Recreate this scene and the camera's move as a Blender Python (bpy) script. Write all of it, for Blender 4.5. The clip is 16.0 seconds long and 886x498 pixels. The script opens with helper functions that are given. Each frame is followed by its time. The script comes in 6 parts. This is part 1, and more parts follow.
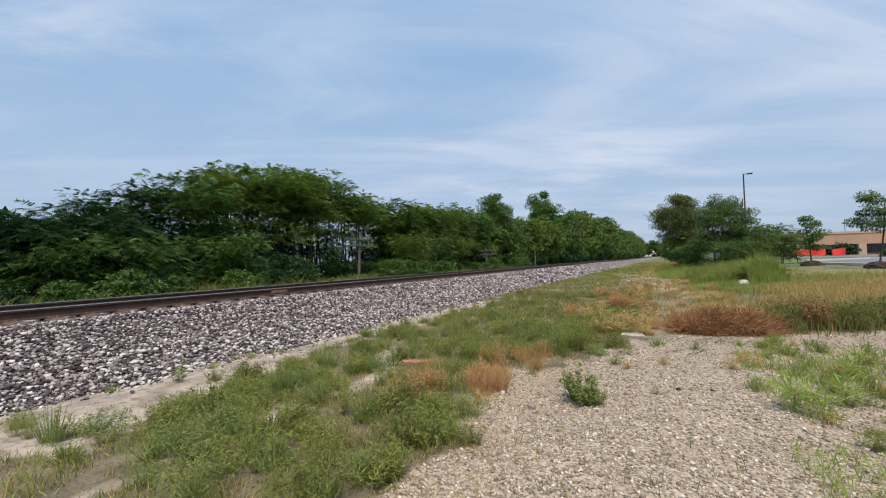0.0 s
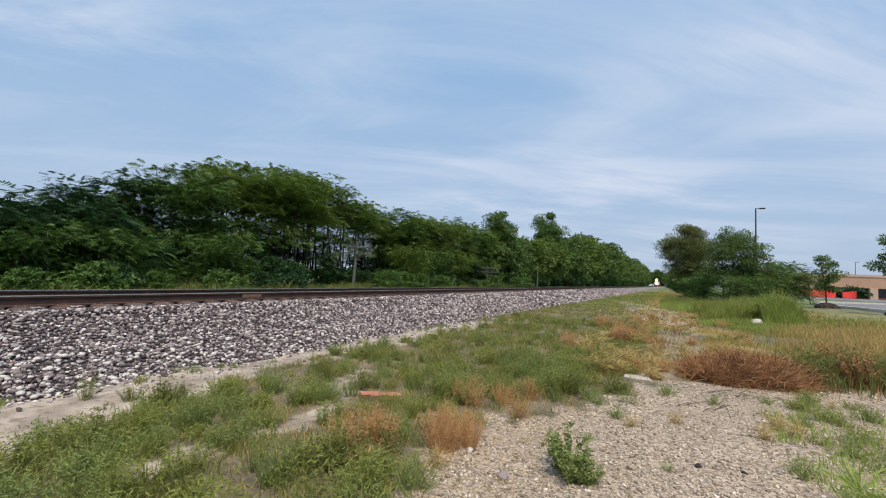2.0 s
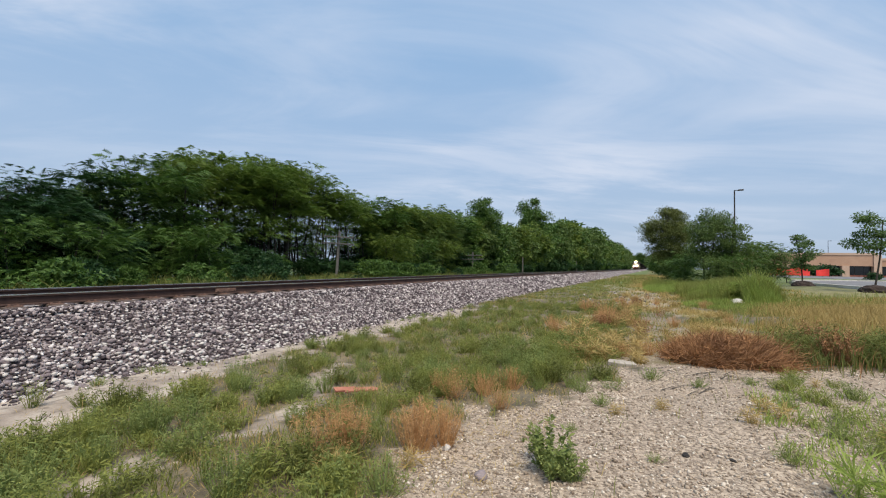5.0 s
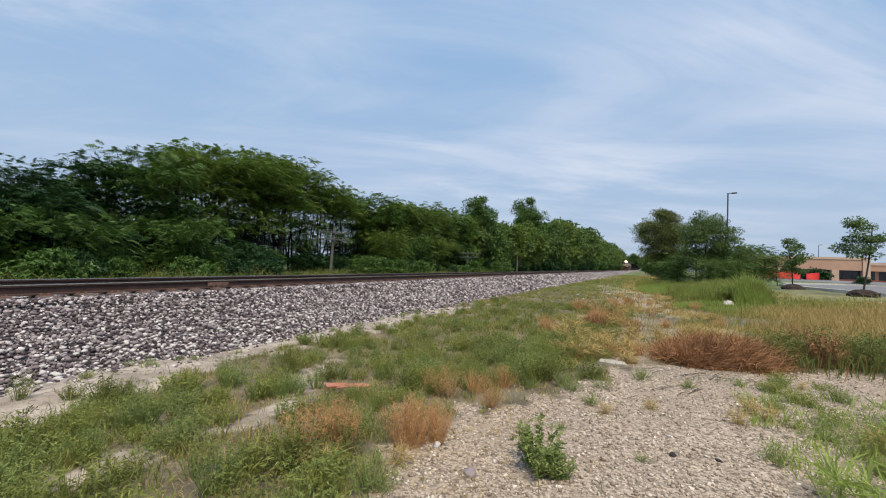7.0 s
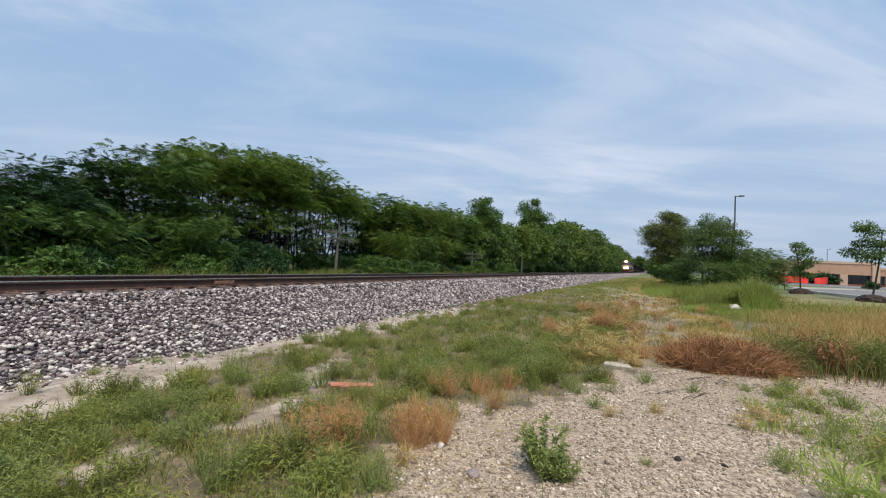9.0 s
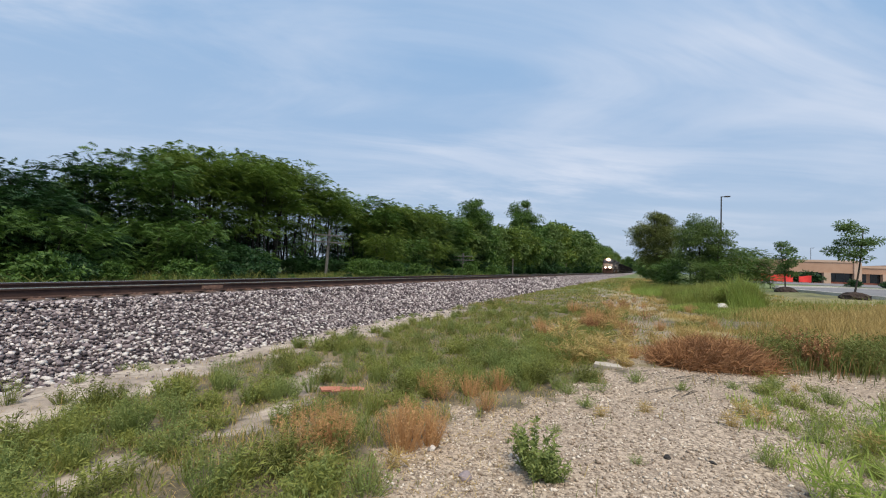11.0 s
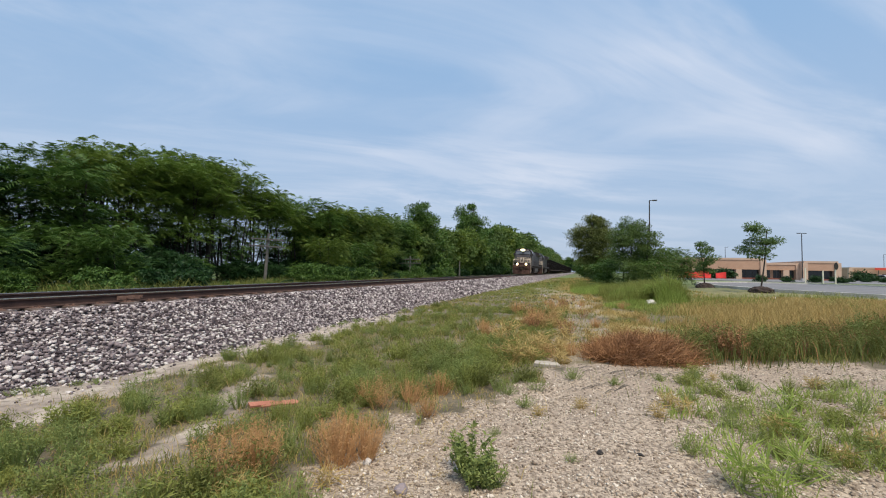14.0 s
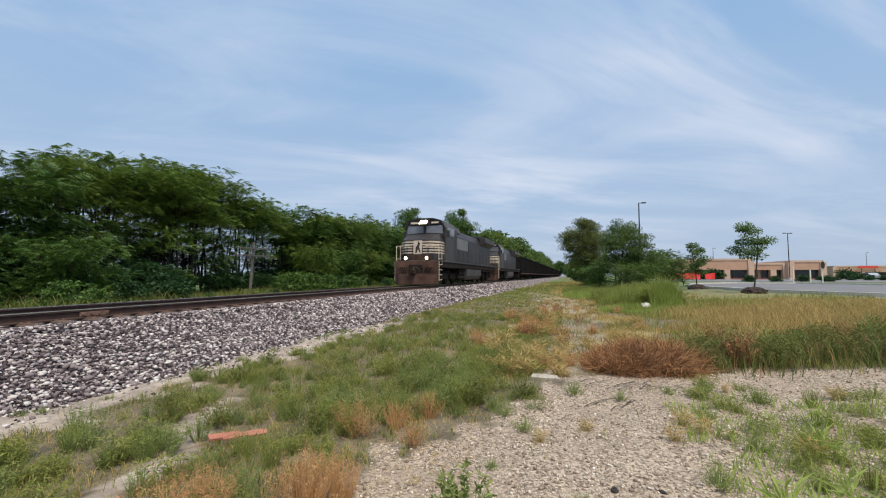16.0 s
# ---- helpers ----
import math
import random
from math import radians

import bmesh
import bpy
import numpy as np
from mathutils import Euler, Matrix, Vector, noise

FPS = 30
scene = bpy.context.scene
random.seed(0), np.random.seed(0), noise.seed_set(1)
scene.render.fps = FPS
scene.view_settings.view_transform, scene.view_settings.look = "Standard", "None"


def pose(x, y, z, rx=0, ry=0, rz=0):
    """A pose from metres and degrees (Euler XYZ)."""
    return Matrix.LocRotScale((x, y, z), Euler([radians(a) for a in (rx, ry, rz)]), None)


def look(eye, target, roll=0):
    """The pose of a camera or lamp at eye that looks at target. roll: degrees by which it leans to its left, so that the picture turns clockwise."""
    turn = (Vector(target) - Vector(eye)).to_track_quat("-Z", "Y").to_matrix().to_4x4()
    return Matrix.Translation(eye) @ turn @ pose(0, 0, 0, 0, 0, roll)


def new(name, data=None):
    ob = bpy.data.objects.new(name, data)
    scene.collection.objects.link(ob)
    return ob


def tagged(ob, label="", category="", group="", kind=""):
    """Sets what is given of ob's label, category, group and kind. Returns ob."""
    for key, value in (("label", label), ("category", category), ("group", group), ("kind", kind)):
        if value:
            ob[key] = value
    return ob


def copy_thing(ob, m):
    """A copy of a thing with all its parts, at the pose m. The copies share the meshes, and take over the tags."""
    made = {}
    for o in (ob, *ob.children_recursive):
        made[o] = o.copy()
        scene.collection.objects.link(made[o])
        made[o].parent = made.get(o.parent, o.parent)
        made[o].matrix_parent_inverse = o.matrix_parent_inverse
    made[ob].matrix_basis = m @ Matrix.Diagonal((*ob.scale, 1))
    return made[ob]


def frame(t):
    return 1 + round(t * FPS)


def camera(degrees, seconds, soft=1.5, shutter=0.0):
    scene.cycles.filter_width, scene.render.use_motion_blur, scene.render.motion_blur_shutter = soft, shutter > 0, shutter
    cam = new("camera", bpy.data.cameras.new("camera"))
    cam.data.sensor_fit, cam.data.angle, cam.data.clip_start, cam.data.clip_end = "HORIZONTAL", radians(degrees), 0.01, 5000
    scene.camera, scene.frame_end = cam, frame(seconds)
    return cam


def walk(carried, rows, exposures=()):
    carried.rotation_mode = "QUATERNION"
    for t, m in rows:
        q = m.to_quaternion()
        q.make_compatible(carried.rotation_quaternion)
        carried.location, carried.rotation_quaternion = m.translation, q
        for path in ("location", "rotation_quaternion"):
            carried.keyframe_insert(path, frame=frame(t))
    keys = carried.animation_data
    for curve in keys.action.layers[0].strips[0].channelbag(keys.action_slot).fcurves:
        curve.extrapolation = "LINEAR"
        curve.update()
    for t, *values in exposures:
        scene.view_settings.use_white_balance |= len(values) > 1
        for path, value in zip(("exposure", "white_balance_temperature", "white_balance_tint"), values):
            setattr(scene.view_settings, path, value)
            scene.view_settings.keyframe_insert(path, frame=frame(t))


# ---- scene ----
cam = camera(95.0, 16.0, soft=1.1)
PATH = [
    (0, (0.155, 0.197, 1.382), (-0.813, 1.946, 1.443), -1.5),
    (0.5, (0.13, 0.563, 1.389), (-0.925, 2.261, 1.438), 0.6),
    (1, (0.132, 0.749, 1.405), (-0.914, 2.453, 1.463), 1.2),
    (1.5, (0.05, 0.931, 1.415), (-0.985, 2.639, 1.522), 1.4),
    (2, (0.014, 1.147, 1.404), (-0.971, 2.882, 1.535), 2.6),
    (2.5, (0.028, 1.338, 1.413), (-0.983, 3.058, 1.553), 2.9),
    (3, (0.014, 1.399, 1.405), (-0.935, 3.156, 1.521), 2.2),
    (5.5, (-0.007, 1.433, 1.397), (-0.929, 3.206, 1.47), 1.1),
    (6, (0.007, 1.436, 1.402), (-0.896, 3.219, 1.471), 1.5),
    (6.5, (0.012, 1.433, 1.402), (-0.872, 3.226, 1.47), 1.9),
    (7, (0.006, 1.433, 1.4), (-0.896, 3.217, 1.464), 2.1),
    (7.5, (0.002, 1.424, 1.396), (-0.922, 3.197, 1.463), 2.2),
    (8, (0.003, 1.425, 1.399), (-0.925, 3.195, 1.469), 2.4),
    (8.5, (-0.001, 1.426, 1.4), (-0.929, 3.197, 1.467), 2.6),
    (11, (0.01, 1.432, 1.401), (-0.873, 3.224, 1.48), 2.1),
    (11.5, (0.008, 1.436, 1.402), (-0.864, 3.234, 1.489), 1.9),
    (12, (0.008, 1.437, 1.403), (-0.842, 3.245, 1.499), 1.8),
    (12.5, (0.016, 1.45, 1.403), (-0.795, 3.276, 1.504), 1.7),
    (13, (0.028, 1.473, 1.406), (-0.746, 3.315, 1.501), 1.5),
    (13.5, (0.056, 1.502, 1.407), (-0.67, 3.363, 1.504), 1.0),
    (14, (0.062, 1.557, 1.409), (-0.584, 3.447, 1.509), 1.1),
    (14.5, (-0.006, 1.705, 1.404), (-0.567, 3.621, 1.527), 0.3),
    (15, (-0.043, 1.862, 1.408), (-0.564, 3.789, 1.526), 0.2),
    (15.5, (-0.034, 1.996, 1.423), (-0.563, 3.922, 1.535), 0.7),
    (16, (-0.039, 2.014, 1.428), (-0.643, 3.916, 1.558), 0.0),
]
walk(cam, [(t, look(eye, target, roll)) for t, eye, target, roll in PATH])

# ---- light ----
world = bpy.data.worlds.new("world")
scene.world = world
world.use_nodes = True
SUN_ELEVATION, SUN_AZIMUTH = 63.0, 138.0


def build_world():
    nt = world.node_tree
    nt.nodes.clear()
    n, link = nt.nodes.new, nt.links.new
    out, bg = n("ShaderNodeOutputWorld"), n("ShaderNodeBackground")
    sky = n("ShaderNodeTexSky")
    sky.sky_type, sky.sun_disc = "NISHITA", False
    sky.sun_elevation, sky.sun_rotation = radians(SUN_ELEVATION), radians(SUN_AZIMUTH)
    sky.air_density, sky.dust_density, sky.ozone_density = 1.0, 1.5, 1.5
    co, mapping = n("ShaderNodeTexCoord"), n("ShaderNodeMapping")
    sep, top = n("ShaderNodeSeparateXYZ"), n("ShaderNodeMath")
    link(co.outputs["Generated"], sep.inputs[0])
    # flat cloud deck: direction divided by its height
    top.operation, top.inputs[1].default_value = "ADD", 0.12
    link(sep.outputs["Z"], top.inputs[0])
    div = n("ShaderNodeVectorMath")
    div.operation = "DIVIDE"
    link(co.outputs["Generated"], div.inputs[0])
    link(top.outputs[0], div.inputs[1])
    # wind turns the deck so that its streaks run along y, then they are drawn out
    turn = n("ShaderNodeMapping")
    turn.inputs["Rotation"].default_value = (0, 0, radians(58))
    link(div.outputs[0], turn.inputs[0])
    mapping.inputs["Scale"].default_value = (1.0, 0.36, 0.0)
    mapping.inputs["Location"].default_value = (0.35, 0.2, 0.0)
    link(turn.outputs[0], mapping.inputs[0])
    big, fine = n("ShaderNodeTexNoise"), n("ShaderNodeTexNoise")
    big.inputs["Scale"].default_value, big.inputs["Detail"].default_value = 1.1, 6.0
    big.inputs["Roughness"].default_value, big.inputs["Distortion"].default_value = 0.6, 1.1
    fine.inputs["Scale"].default_value, fine.inputs["Detail"].default_value = 3.2, 5.0
    link(mapping.outputs[0], big.inputs["Vector"])
    link(mapping.outputs[0], fine.inputs["Vector"])
    ramp = n("ShaderNodeMapRange")
    ramp.inputs["From Min"].default_value, ramp.inputs["From Max"].default_value = 0.38, 0.7
    ramp.interpolation_type = "SMOOTHSTEP"
    blend = n("ShaderNodeMath")
    blend.operation, blend.inputs[1].default_value, blend.inputs[2].default_value = "MULTIPLY_ADD", 0.25, -0.12
    link(fine.outputs["Fac"], blend.inputs[0])
    addn = n("ShaderNodeMath")
    addn.operation = "ADD"
    link(big.outputs["Fac"], addn.inputs[0])
    link(blend.outputs[0], addn.inputs[1])
    link(addn.outputs[0], ramp.inputs["Value"])
    # haze towards the horizon
    haze = n("ShaderNodeMapRange")
    haze.inputs["From Min"].default_value, haze.inputs["From Max"].default_value = 0.0, 0.5
    haze.inputs["To Min"].default_value, haze.inputs["To Max"].default_value = 0.75, 0.0
    link(sep.outputs["Z"], haze.inputs["Value"])
    tint = n("ShaderNodeMix")
    tint.data_type = "RGBA"
    link(haze.outputs[0], tint.inputs["Factor"])
    scale_sky = n("ShaderNodeVectorMath")
    scale_sky.operation = "MULTIPLY"
    scale_sky.inputs[1].default_value = SKY_GAIN
    link(sky.outputs[0], scale_sky.inputs[0])
    thin = n("ShaderNodeMix")
    thin.data_type = "RGBA"
    thin.inputs["Factor"].default_value = 0.75
    link(scale_sky.outputs[0], thin.inputs["A"])
    thin.inputs["B"].default_value = BLUE
    link(thin.outputs["Result"], tint.inputs["A"])
    tint.inputs["B"].default_value = HAZE
    mix = n("ShaderNodeMix")
    mix.data_type = "RGBA"
    # broad banks of thin cloud with clear sky between them
    banks, veil = n("ShaderNodeTexNoise"), n("ShaderNodeMapRange")
    banks.inputs["Scale"].default_value, banks.inputs["Detail"].default_value = 0.55, 2.0
    link(turn.outputs[0], banks.inputs["Vector"])
    veil.inputs["From Min"].default_value, veil.inputs["From Max"].default_value = 0.38, 0.62
    veil.inputs["To Min"].default_value, veil.inputs["To Max"].default_value = 0.3, 0.95
    veil.interpolation_type = "SMOOTHSTEP"
    link(banks.outputs["Fac"], veil.inputs["Value"])
    cover = n("ShaderNodeMath")
    cover.operation = "MULTIPLY"
    link(veil.outputs[0], cover.inputs[1])
    link(ramp.outputs[0], cover.inputs[0])
    low, thinned = n("ShaderNodeMapRange"), n("ShaderNodeMath")
    low.inputs["From Min"].default_value, low.inputs["From Max"].default_value = 0.04, 0.3
    low.inputs["To Min"].default_value = 0.25
    low.interpolation_type = "SMOOTHSTEP"
    link(sep.outputs["Z"], low.inputs["Value"])
    thinned.operation = "MULTIPLY"
    link(cover.outputs[0], thinned.inputs[0])
    link(low.outputs[0], thinned.inputs[1])
    link(thinned.outputs[0], mix.inputs["Factor"])
    link(tint.outputs["Result"], mix.inputs["A"])
    mix.inputs["B"].default_value = CLOUD
    link(mix.outputs["Result"], bg.inputs["Color"])
    bg.inputs["Strength"].default_value = 0.1
    link(bg.outputs[0], out.inputs[0])


SKY_GAIN, BLUE, HAZE, CLOUD = (1.0, 1.0, 1.0), (2.1, 3.4, 5.15, 1), (2.95, 3.45, 4.3, 1), (4.8, 5.1, 5.8, 1)
build_world()
sun = new("sun", bpy.data.lights.new("sun", "SUN"))
sun.data.energy, sun.data.angle, sun.data.color = 2.6, radians(24), (1.0, 0.87, 0.7)
sun.matrix_world = look((0, 0, 0), (-math.sin(radians(SUN_AZIMUTH)) * math.cos(radians(SUN_ELEVATION)), -math.cos(radians(SUN_AZIMUTH)) * math.cos(radians(SUN_ELEVATION)), -math.sin(radians(SUN_ELEVATION))))
scene.view_settings.exposure = 0.65

# ---- materials ----


def material(name, a, b, scale=4.0, rough=0.8, metal=0.0, bump=0.0, fine=0.0, vary="", spread=0.35, leaf=0.0, glow=0.0, shine=0.5):
    """Two colours mixed by noise at two scales; vary: 'object' or 'island' shifts the value of each piece."""
    m = bpy.data.materials.new(name)
    m.use_nodes = True
    nt = m.node_tree
    n, link = nt.nodes.new, nt.links.new
    bsdf, out = nt.nodes["Principled BSDF"], nt.nodes["Material Output"]
    co = n("ShaderNodeTexCoord")
    noise_a, noise_b = n("ShaderNodeTexNoise"), n("ShaderNodeTexNoise")
    noise_a.inputs["Scale"].default_value, noise_a.inputs["Detail"].default_value = scale, 5.0
    noise_b.inputs["Scale"].default_value, noise_b.inputs["Detail"].default_value = scale * 9.0, 3.0
    link(co.outputs["Object"], noise_a.inputs["Vector"])
    link(co.outputs["Object"], noise_b.inputs["Vector"])
    half = n("ShaderNodeMix")
    half.inputs["Factor"].default_value = 0.4
    link(noise_a.outputs["Fac"], half.inputs["A"])
    link(noise_b.outputs["Fac"], half.inputs["B"])
    steep = n("ShaderNodeMapRange")
    steep.inputs["From Min"].default_value, steep.inputs["From Max"].default_value = 0.32, 0.68
    link(half.outputs["Result"], steep.inputs["Value"])
    fac = steep.outputs["Result"]
    if vary:
        info = n("ShaderNodeObjectInfo") if vary == "object" else n("ShaderNodeNewGeometry")
        rnd = info.outputs["Random"] if vary == "object" else info.outputs["Random Per Island"]
        mixr = n("ShaderNodeMix")
        mixr.inputs["Factor"].default_value = spread
        link(fac, mixr.inputs["A"])
        link(rnd, mixr.inputs["B"])
        fac = mixr.outputs["Result"]
    col = n("ShaderNodeMix")
    col.data_type = "RGBA"
    col.inputs["A"].default_value, col.inputs["B"].default_value = (*a, 1), (*b, 1)
    link(fac, col.inputs["Factor"])
    link(col.outputs["Result"], bsdf.inputs["Base Color"])
    bsdf.inputs["Roughness"].default_value, bsdf.inputs["Metallic"].default_value = rough, metal
    bsdf.inputs["Specular IOR Level"].default_value = shine
    if bump:
        bmp = n("ShaderNodeBump")
        bmp.inputs["Strength"].default_value, bmp.inputs["Distance"].default_value = 0.6, bump
        link(noise_b.outputs["Fac"], bmp.inputs["Height"])
        link(bmp.outputs[0], bsdf.inputs["Normal"])
    if leaf:
        tr, mx = n("ShaderNodeBsdfTranslucent"), n("ShaderNodeMixShader")
        link(col.outputs["Result"], tr.inputs["Color"])
        mx.inputs[0].default_value = leaf
        link(bsdf.outputs[0], mx.inputs[1])
        link(tr.outputs[0], mx.inputs[2])
        link(mx.outputs[0], out.inputs["Surface"])
        bsdf.inputs["Specular IOR Level"].default_value = 0.25
    if glow:
        bsdf.inputs["Emission Color"].default_value, bsdf.inputs["Emission Strength"].default_value = (*b, 1), glow
    return m


def ramp_stone(name, stops, rough=0.9, scale=60.0, bump=0.003):
    """Stones of several tones, one tone to each stone."""
    m = bpy.data.materials.new(name)
    m.use_nodes = True
    nt = m.node_tree
    n, link = nt.nodes.new, nt.links.new
    bsdf = nt.nodes["Principled BSDF"]
    geo, ramp, co, noi = n("ShaderNodeNewGeometry"), n("ShaderNodeValToRGB"), n("ShaderNodeTexCoord"), n("ShaderNodeTexNoise")
    link(geo.outputs["Random Per Island"], ramp.inputs[0])
    els = ramp.color_ramp.elements
    while len(els) < len(stops):
        els.new(0.5)
    for e, (p, c) in zip(els, stops):
        e.position, e.color = p, (*c, 1)
    noi.inputs["Scale"].default_value = scale
    link(co.outputs["Object"], noi.inputs["Vector"])
    mul = n("ShaderNodeMix")
    mul.data_type, mul.blend_type = "RGBA", "MULTIPLY"
    mul.inputs["Factor"].default_value = 0.5
    link(ramp.outputs[0], mul.inputs["A"])
    link(noi.outputs["Fac"], mul.inputs["B"])
    bright = n("ShaderNodeMix")
    bright.data_type, bright.blend_type = "RGBA", "MULTIPLY"
    bright.inputs["Factor"].default_value = 1.0
    bright.inputs["B"].default_value = (1.3, 1.3, 1.3, 1)
    link(mul.outputs["Result"], bright.inputs["A"])
    link(bright.outputs["Result"], bsdf.inputs["Base Color"])
    bsdf.inputs["Roughness"].default_value = rough
    bmp = n("ShaderNodeBump")
    bmp.inputs["Distance"].default_value = bump
    link(noi.outputs["Fac"], bmp.inputs["Height"])
    link(bmp.outputs[0], bsdf.inputs["Normal"])
    return m


STONE_TONES = [(0.0, (0.03, 0.024, 0.028)), (0.36, (0.095, 0.073, 0.08)), (0.6, (0.24, 0.2, 0.207)), (0.85, (0.46, 0.415, 0.41)), (1.0, (0.72, 0.68, 0.655))]
GRAVEL_TONES = [(0.0, (0.19, 0.145, 0.108)), (0.35, (0.31, 0.247, 0.187)), (0.68, (0.49, 0.415, 0.33)), (1.0, (0.72, 0.65, 0.56))]
M_STONE = ramp_stone("ballast_stone", STONE_TONES)
M_GRAVEL = ramp_stone("gravel_stone", GRAVEL_TONES)
M_LEAF = material("leaf_green", (0.03, 0.078, 0.016), (0.115, 0.2, 0.039), 0.6, 0.55, vary="island", spread=0.55, leaf=0.22)
M_STREET = material("leaf_street", (0.06, 0.12, 0.035), (0.16, 0.24, 0.075), 0.6, 0.6, vary="island", spread=0.55, leaf=0.4)
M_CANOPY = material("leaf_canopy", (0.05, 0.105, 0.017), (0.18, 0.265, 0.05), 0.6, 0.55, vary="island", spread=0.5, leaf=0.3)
M_WEED_DARK = material("weed_dark", (0.085, 0.11, 0.026), (0.235, 0.25, 0.07), 1.5, 0.7, vary="island", spread=0.55, leaf=0.35)
# Hedges' own dark green; in the thicket it also carries shade below the canopy.
M_LEAF_DARK_SHADE = material("leaf_dark", (0.011, 0.037, 0.013), (0.036, 0.088, 0.023), 0.6, 0.55, vary="island", spread=0.55, leaf=0.2)
M_LEAF_LIGHT = material("leaf_light", (0.06, 0.12, 0.022), (0.17, 0.225, 0.042), 0.6, 0.6, vary="island", spread=0.55, leaf=0.4)
M_LEAF_OLIVE = material("leaf_olive", (0.075, 0.102, 0.029), (0.175, 0.2, 0.058), 0.6, 0.65, vary="island", spread=0.55, leaf=0.35)
M_BUSH = material("leaf_bright", (0.21, 0.3, 0.055), (0.42, 0.5, 0.14), 0.8, 0.6, vary="island", spread=0.55, leaf=0.45)
M_WEED = material("weed_green", (0.11, 0.165, 0.04), (0.33, 0.38, 0.13), 1.5, 0.7, vary="island", spread=0.55, leaf=0.35)
M_WEED_PALE = material("weed_pale", (0.16, 0.195, 0.04), (0.33, 0.355, 0.1), 1.5, 0.7, vary="island", spread=0.55, leaf=0.35)
M_VERGE = material("leaf_verge", (0.052, 0.1, 0.026), (0.155, 0.225, 0.062), 0.6, 0.6, vary="island", spread=0.55, leaf=0.35)
M_GRASS = material("grass_green", (0.085, 0.11, 0.024), (0.35, 0.375, 0.105), 1.2, 0.75, vary="island", spread=0.65, leaf=0.35)
M_DRY = material("dry_orange_weed", (0.36, 0.185, 0.075), (0.7, 0.45, 0.22), 1.5, 0.85, vary="island", spread=0.6, leaf=0.3)
M_STRAW = material("straw_grass", (0.3, 0.215, 0.075), (0.6, 0.465, 0.2), 1.5, 0.85, vary="island", spread=0.6, leaf=0.3)
M_BROWN = material("brown_brush", (0.1, 0.043, 0.02), (0.54, 0.29, 0.13), 2.0, 0.9, vary="island", spread=0.6)
M_TWIG = material("grey_twig", (0.12, 0.1, 0.08), (0.42, 0.37, 0.3), 6, 0.9)
M_BARK = material("bark", (0.02, 0.017, 0.014), (0.07, 0.06, 0.048), 5, 0.9, bump=0.02)
M_MULCH = material("dark_mulch", (0.02, 0.014, 0.012), (0.06, 0.04, 0.032), 12, 0.95, bump=0.03)
M_STEEL = material("rail_head_steel", (0.5, 0.49, 0.49), (0.72, 0.71, 0.7), 3, 0.25, 0.9)
M_RUST = material("rail_rust", (0.03, 0.016, 0.013), (0.075, 0.04, 0.031), 5, 0.85, 0.1, bump=0.003)
M_RUST_PLATE = material("plate_rust", (0.1, 0.055, 0.04), (0.26, 0.16, 0.12), 8, 0.85, 0.1, bump=0.003)
M_TIE = material("creosoted_tie", (0.05, 0.038, 0.033), (0.15, 0.11, 0.09), 6, 0.9, bump=0.01, vary="object")
M_POLE = material("weathered_pole", (0.075, 0.07, 0.066), (0.165, 0.157, 0.145), 6, 0.9, bump=0.01)
M_INSUL = material("glass_insulator", (0.1, 0.2, 0.18), (0.25, 0.36, 0.33), 6, 0.2)
M_BLACK = material("loco_black", (0.02, 0.018, 0.019), (0.055, 0.049, 0.05), 0.7, 0.5, bump=0.002, shine=0.3)
M_BLACK_DUST = material("loco_dusty_side", (0.03, 0.028, 0.029), (0.09, 0.083, 0.082), 0.6, 0.55, bump=0.002, shine=0.3)
M_HOOD_GREY = material("loco_panel_grey", (0.12, 0.12, 0.126), (0.2, 0.197, 0.2), 1.5, 0.6)
M_PILOT = material("pilot_grime", (0.04, 0.023, 0.018), (0.125, 0.075, 0.06), 2.0, 0.9, bump=0.003, shine=0.15)
M_UNDER = material("underframe_grime", (0.01, 0.008, 0.007), (0.035, 0.027, 0.022), 2.5, 0.9, bump=0.004, shine=0.15)
M_STRIPE = material("stripe_cream", (0.46, 0.38, 0.3), (0.64, 0.55, 0.45), 3.0, 0.55)
# Pale blue in the glass colour stands in for reflected sky.
M_GLASS = material("dark_glass", (0.1, 0.105, 0.12), (0.2, 0.21, 0.24), 1, 0.08, shine=0.9)
M_LIGHT = material("headlight_lens", (1.0, 0.76, 0.4), (1.0, 0.72, 0.34), 1, 0.3, glow=1300.0)
# Weak warm glow round each lens stands in for the lamps' bloom.
M_REFLECTOR_HALO = material("lit_reflector", (1.0, 0.7, 0.3), (1.0, 0.66, 0.26), 1, 0.3, glow=1.8)
M_DITCH = material("ditch_lens", (1.0, 0.8, 0.48), (1.0, 0.76, 0.42), 1, 0.3, glow=600.0)
M_HOPPER = material("hopper_dark", (0.005, 0.005, 0.006), (0.014, 0.013, 0.013), 0.7, 0.85, bump=0.004, vary="object", shine=0.12)
M_HOPPER_RUST = material("hopper_sill_rust", (0.03, 0.016, 0.012), (0.09, 0.05, 0.04), 1.5, 0.85)
M_COAL = material("coal", (0.006, 0.006, 0.007), (0.02, 0.02, 0.02), 8, 0.6, bump=0.06)
M_WALL = material("tan_stucco", (0.44, 0.27, 0.18), (0.53, 0.34, 0.23), 0.6, 0.9, bump=0.005)
M_WALL_PALE = material("pale_stucco_trim", (0.5, 0.35, 0.25), (0.6, 0.44, 0.33), 0.6, 0.9)
M_STORE = material("storefront_glass", (0.015, 0.018, 0.02), (0.04, 0.045, 0.05), 0.5, 0.1)
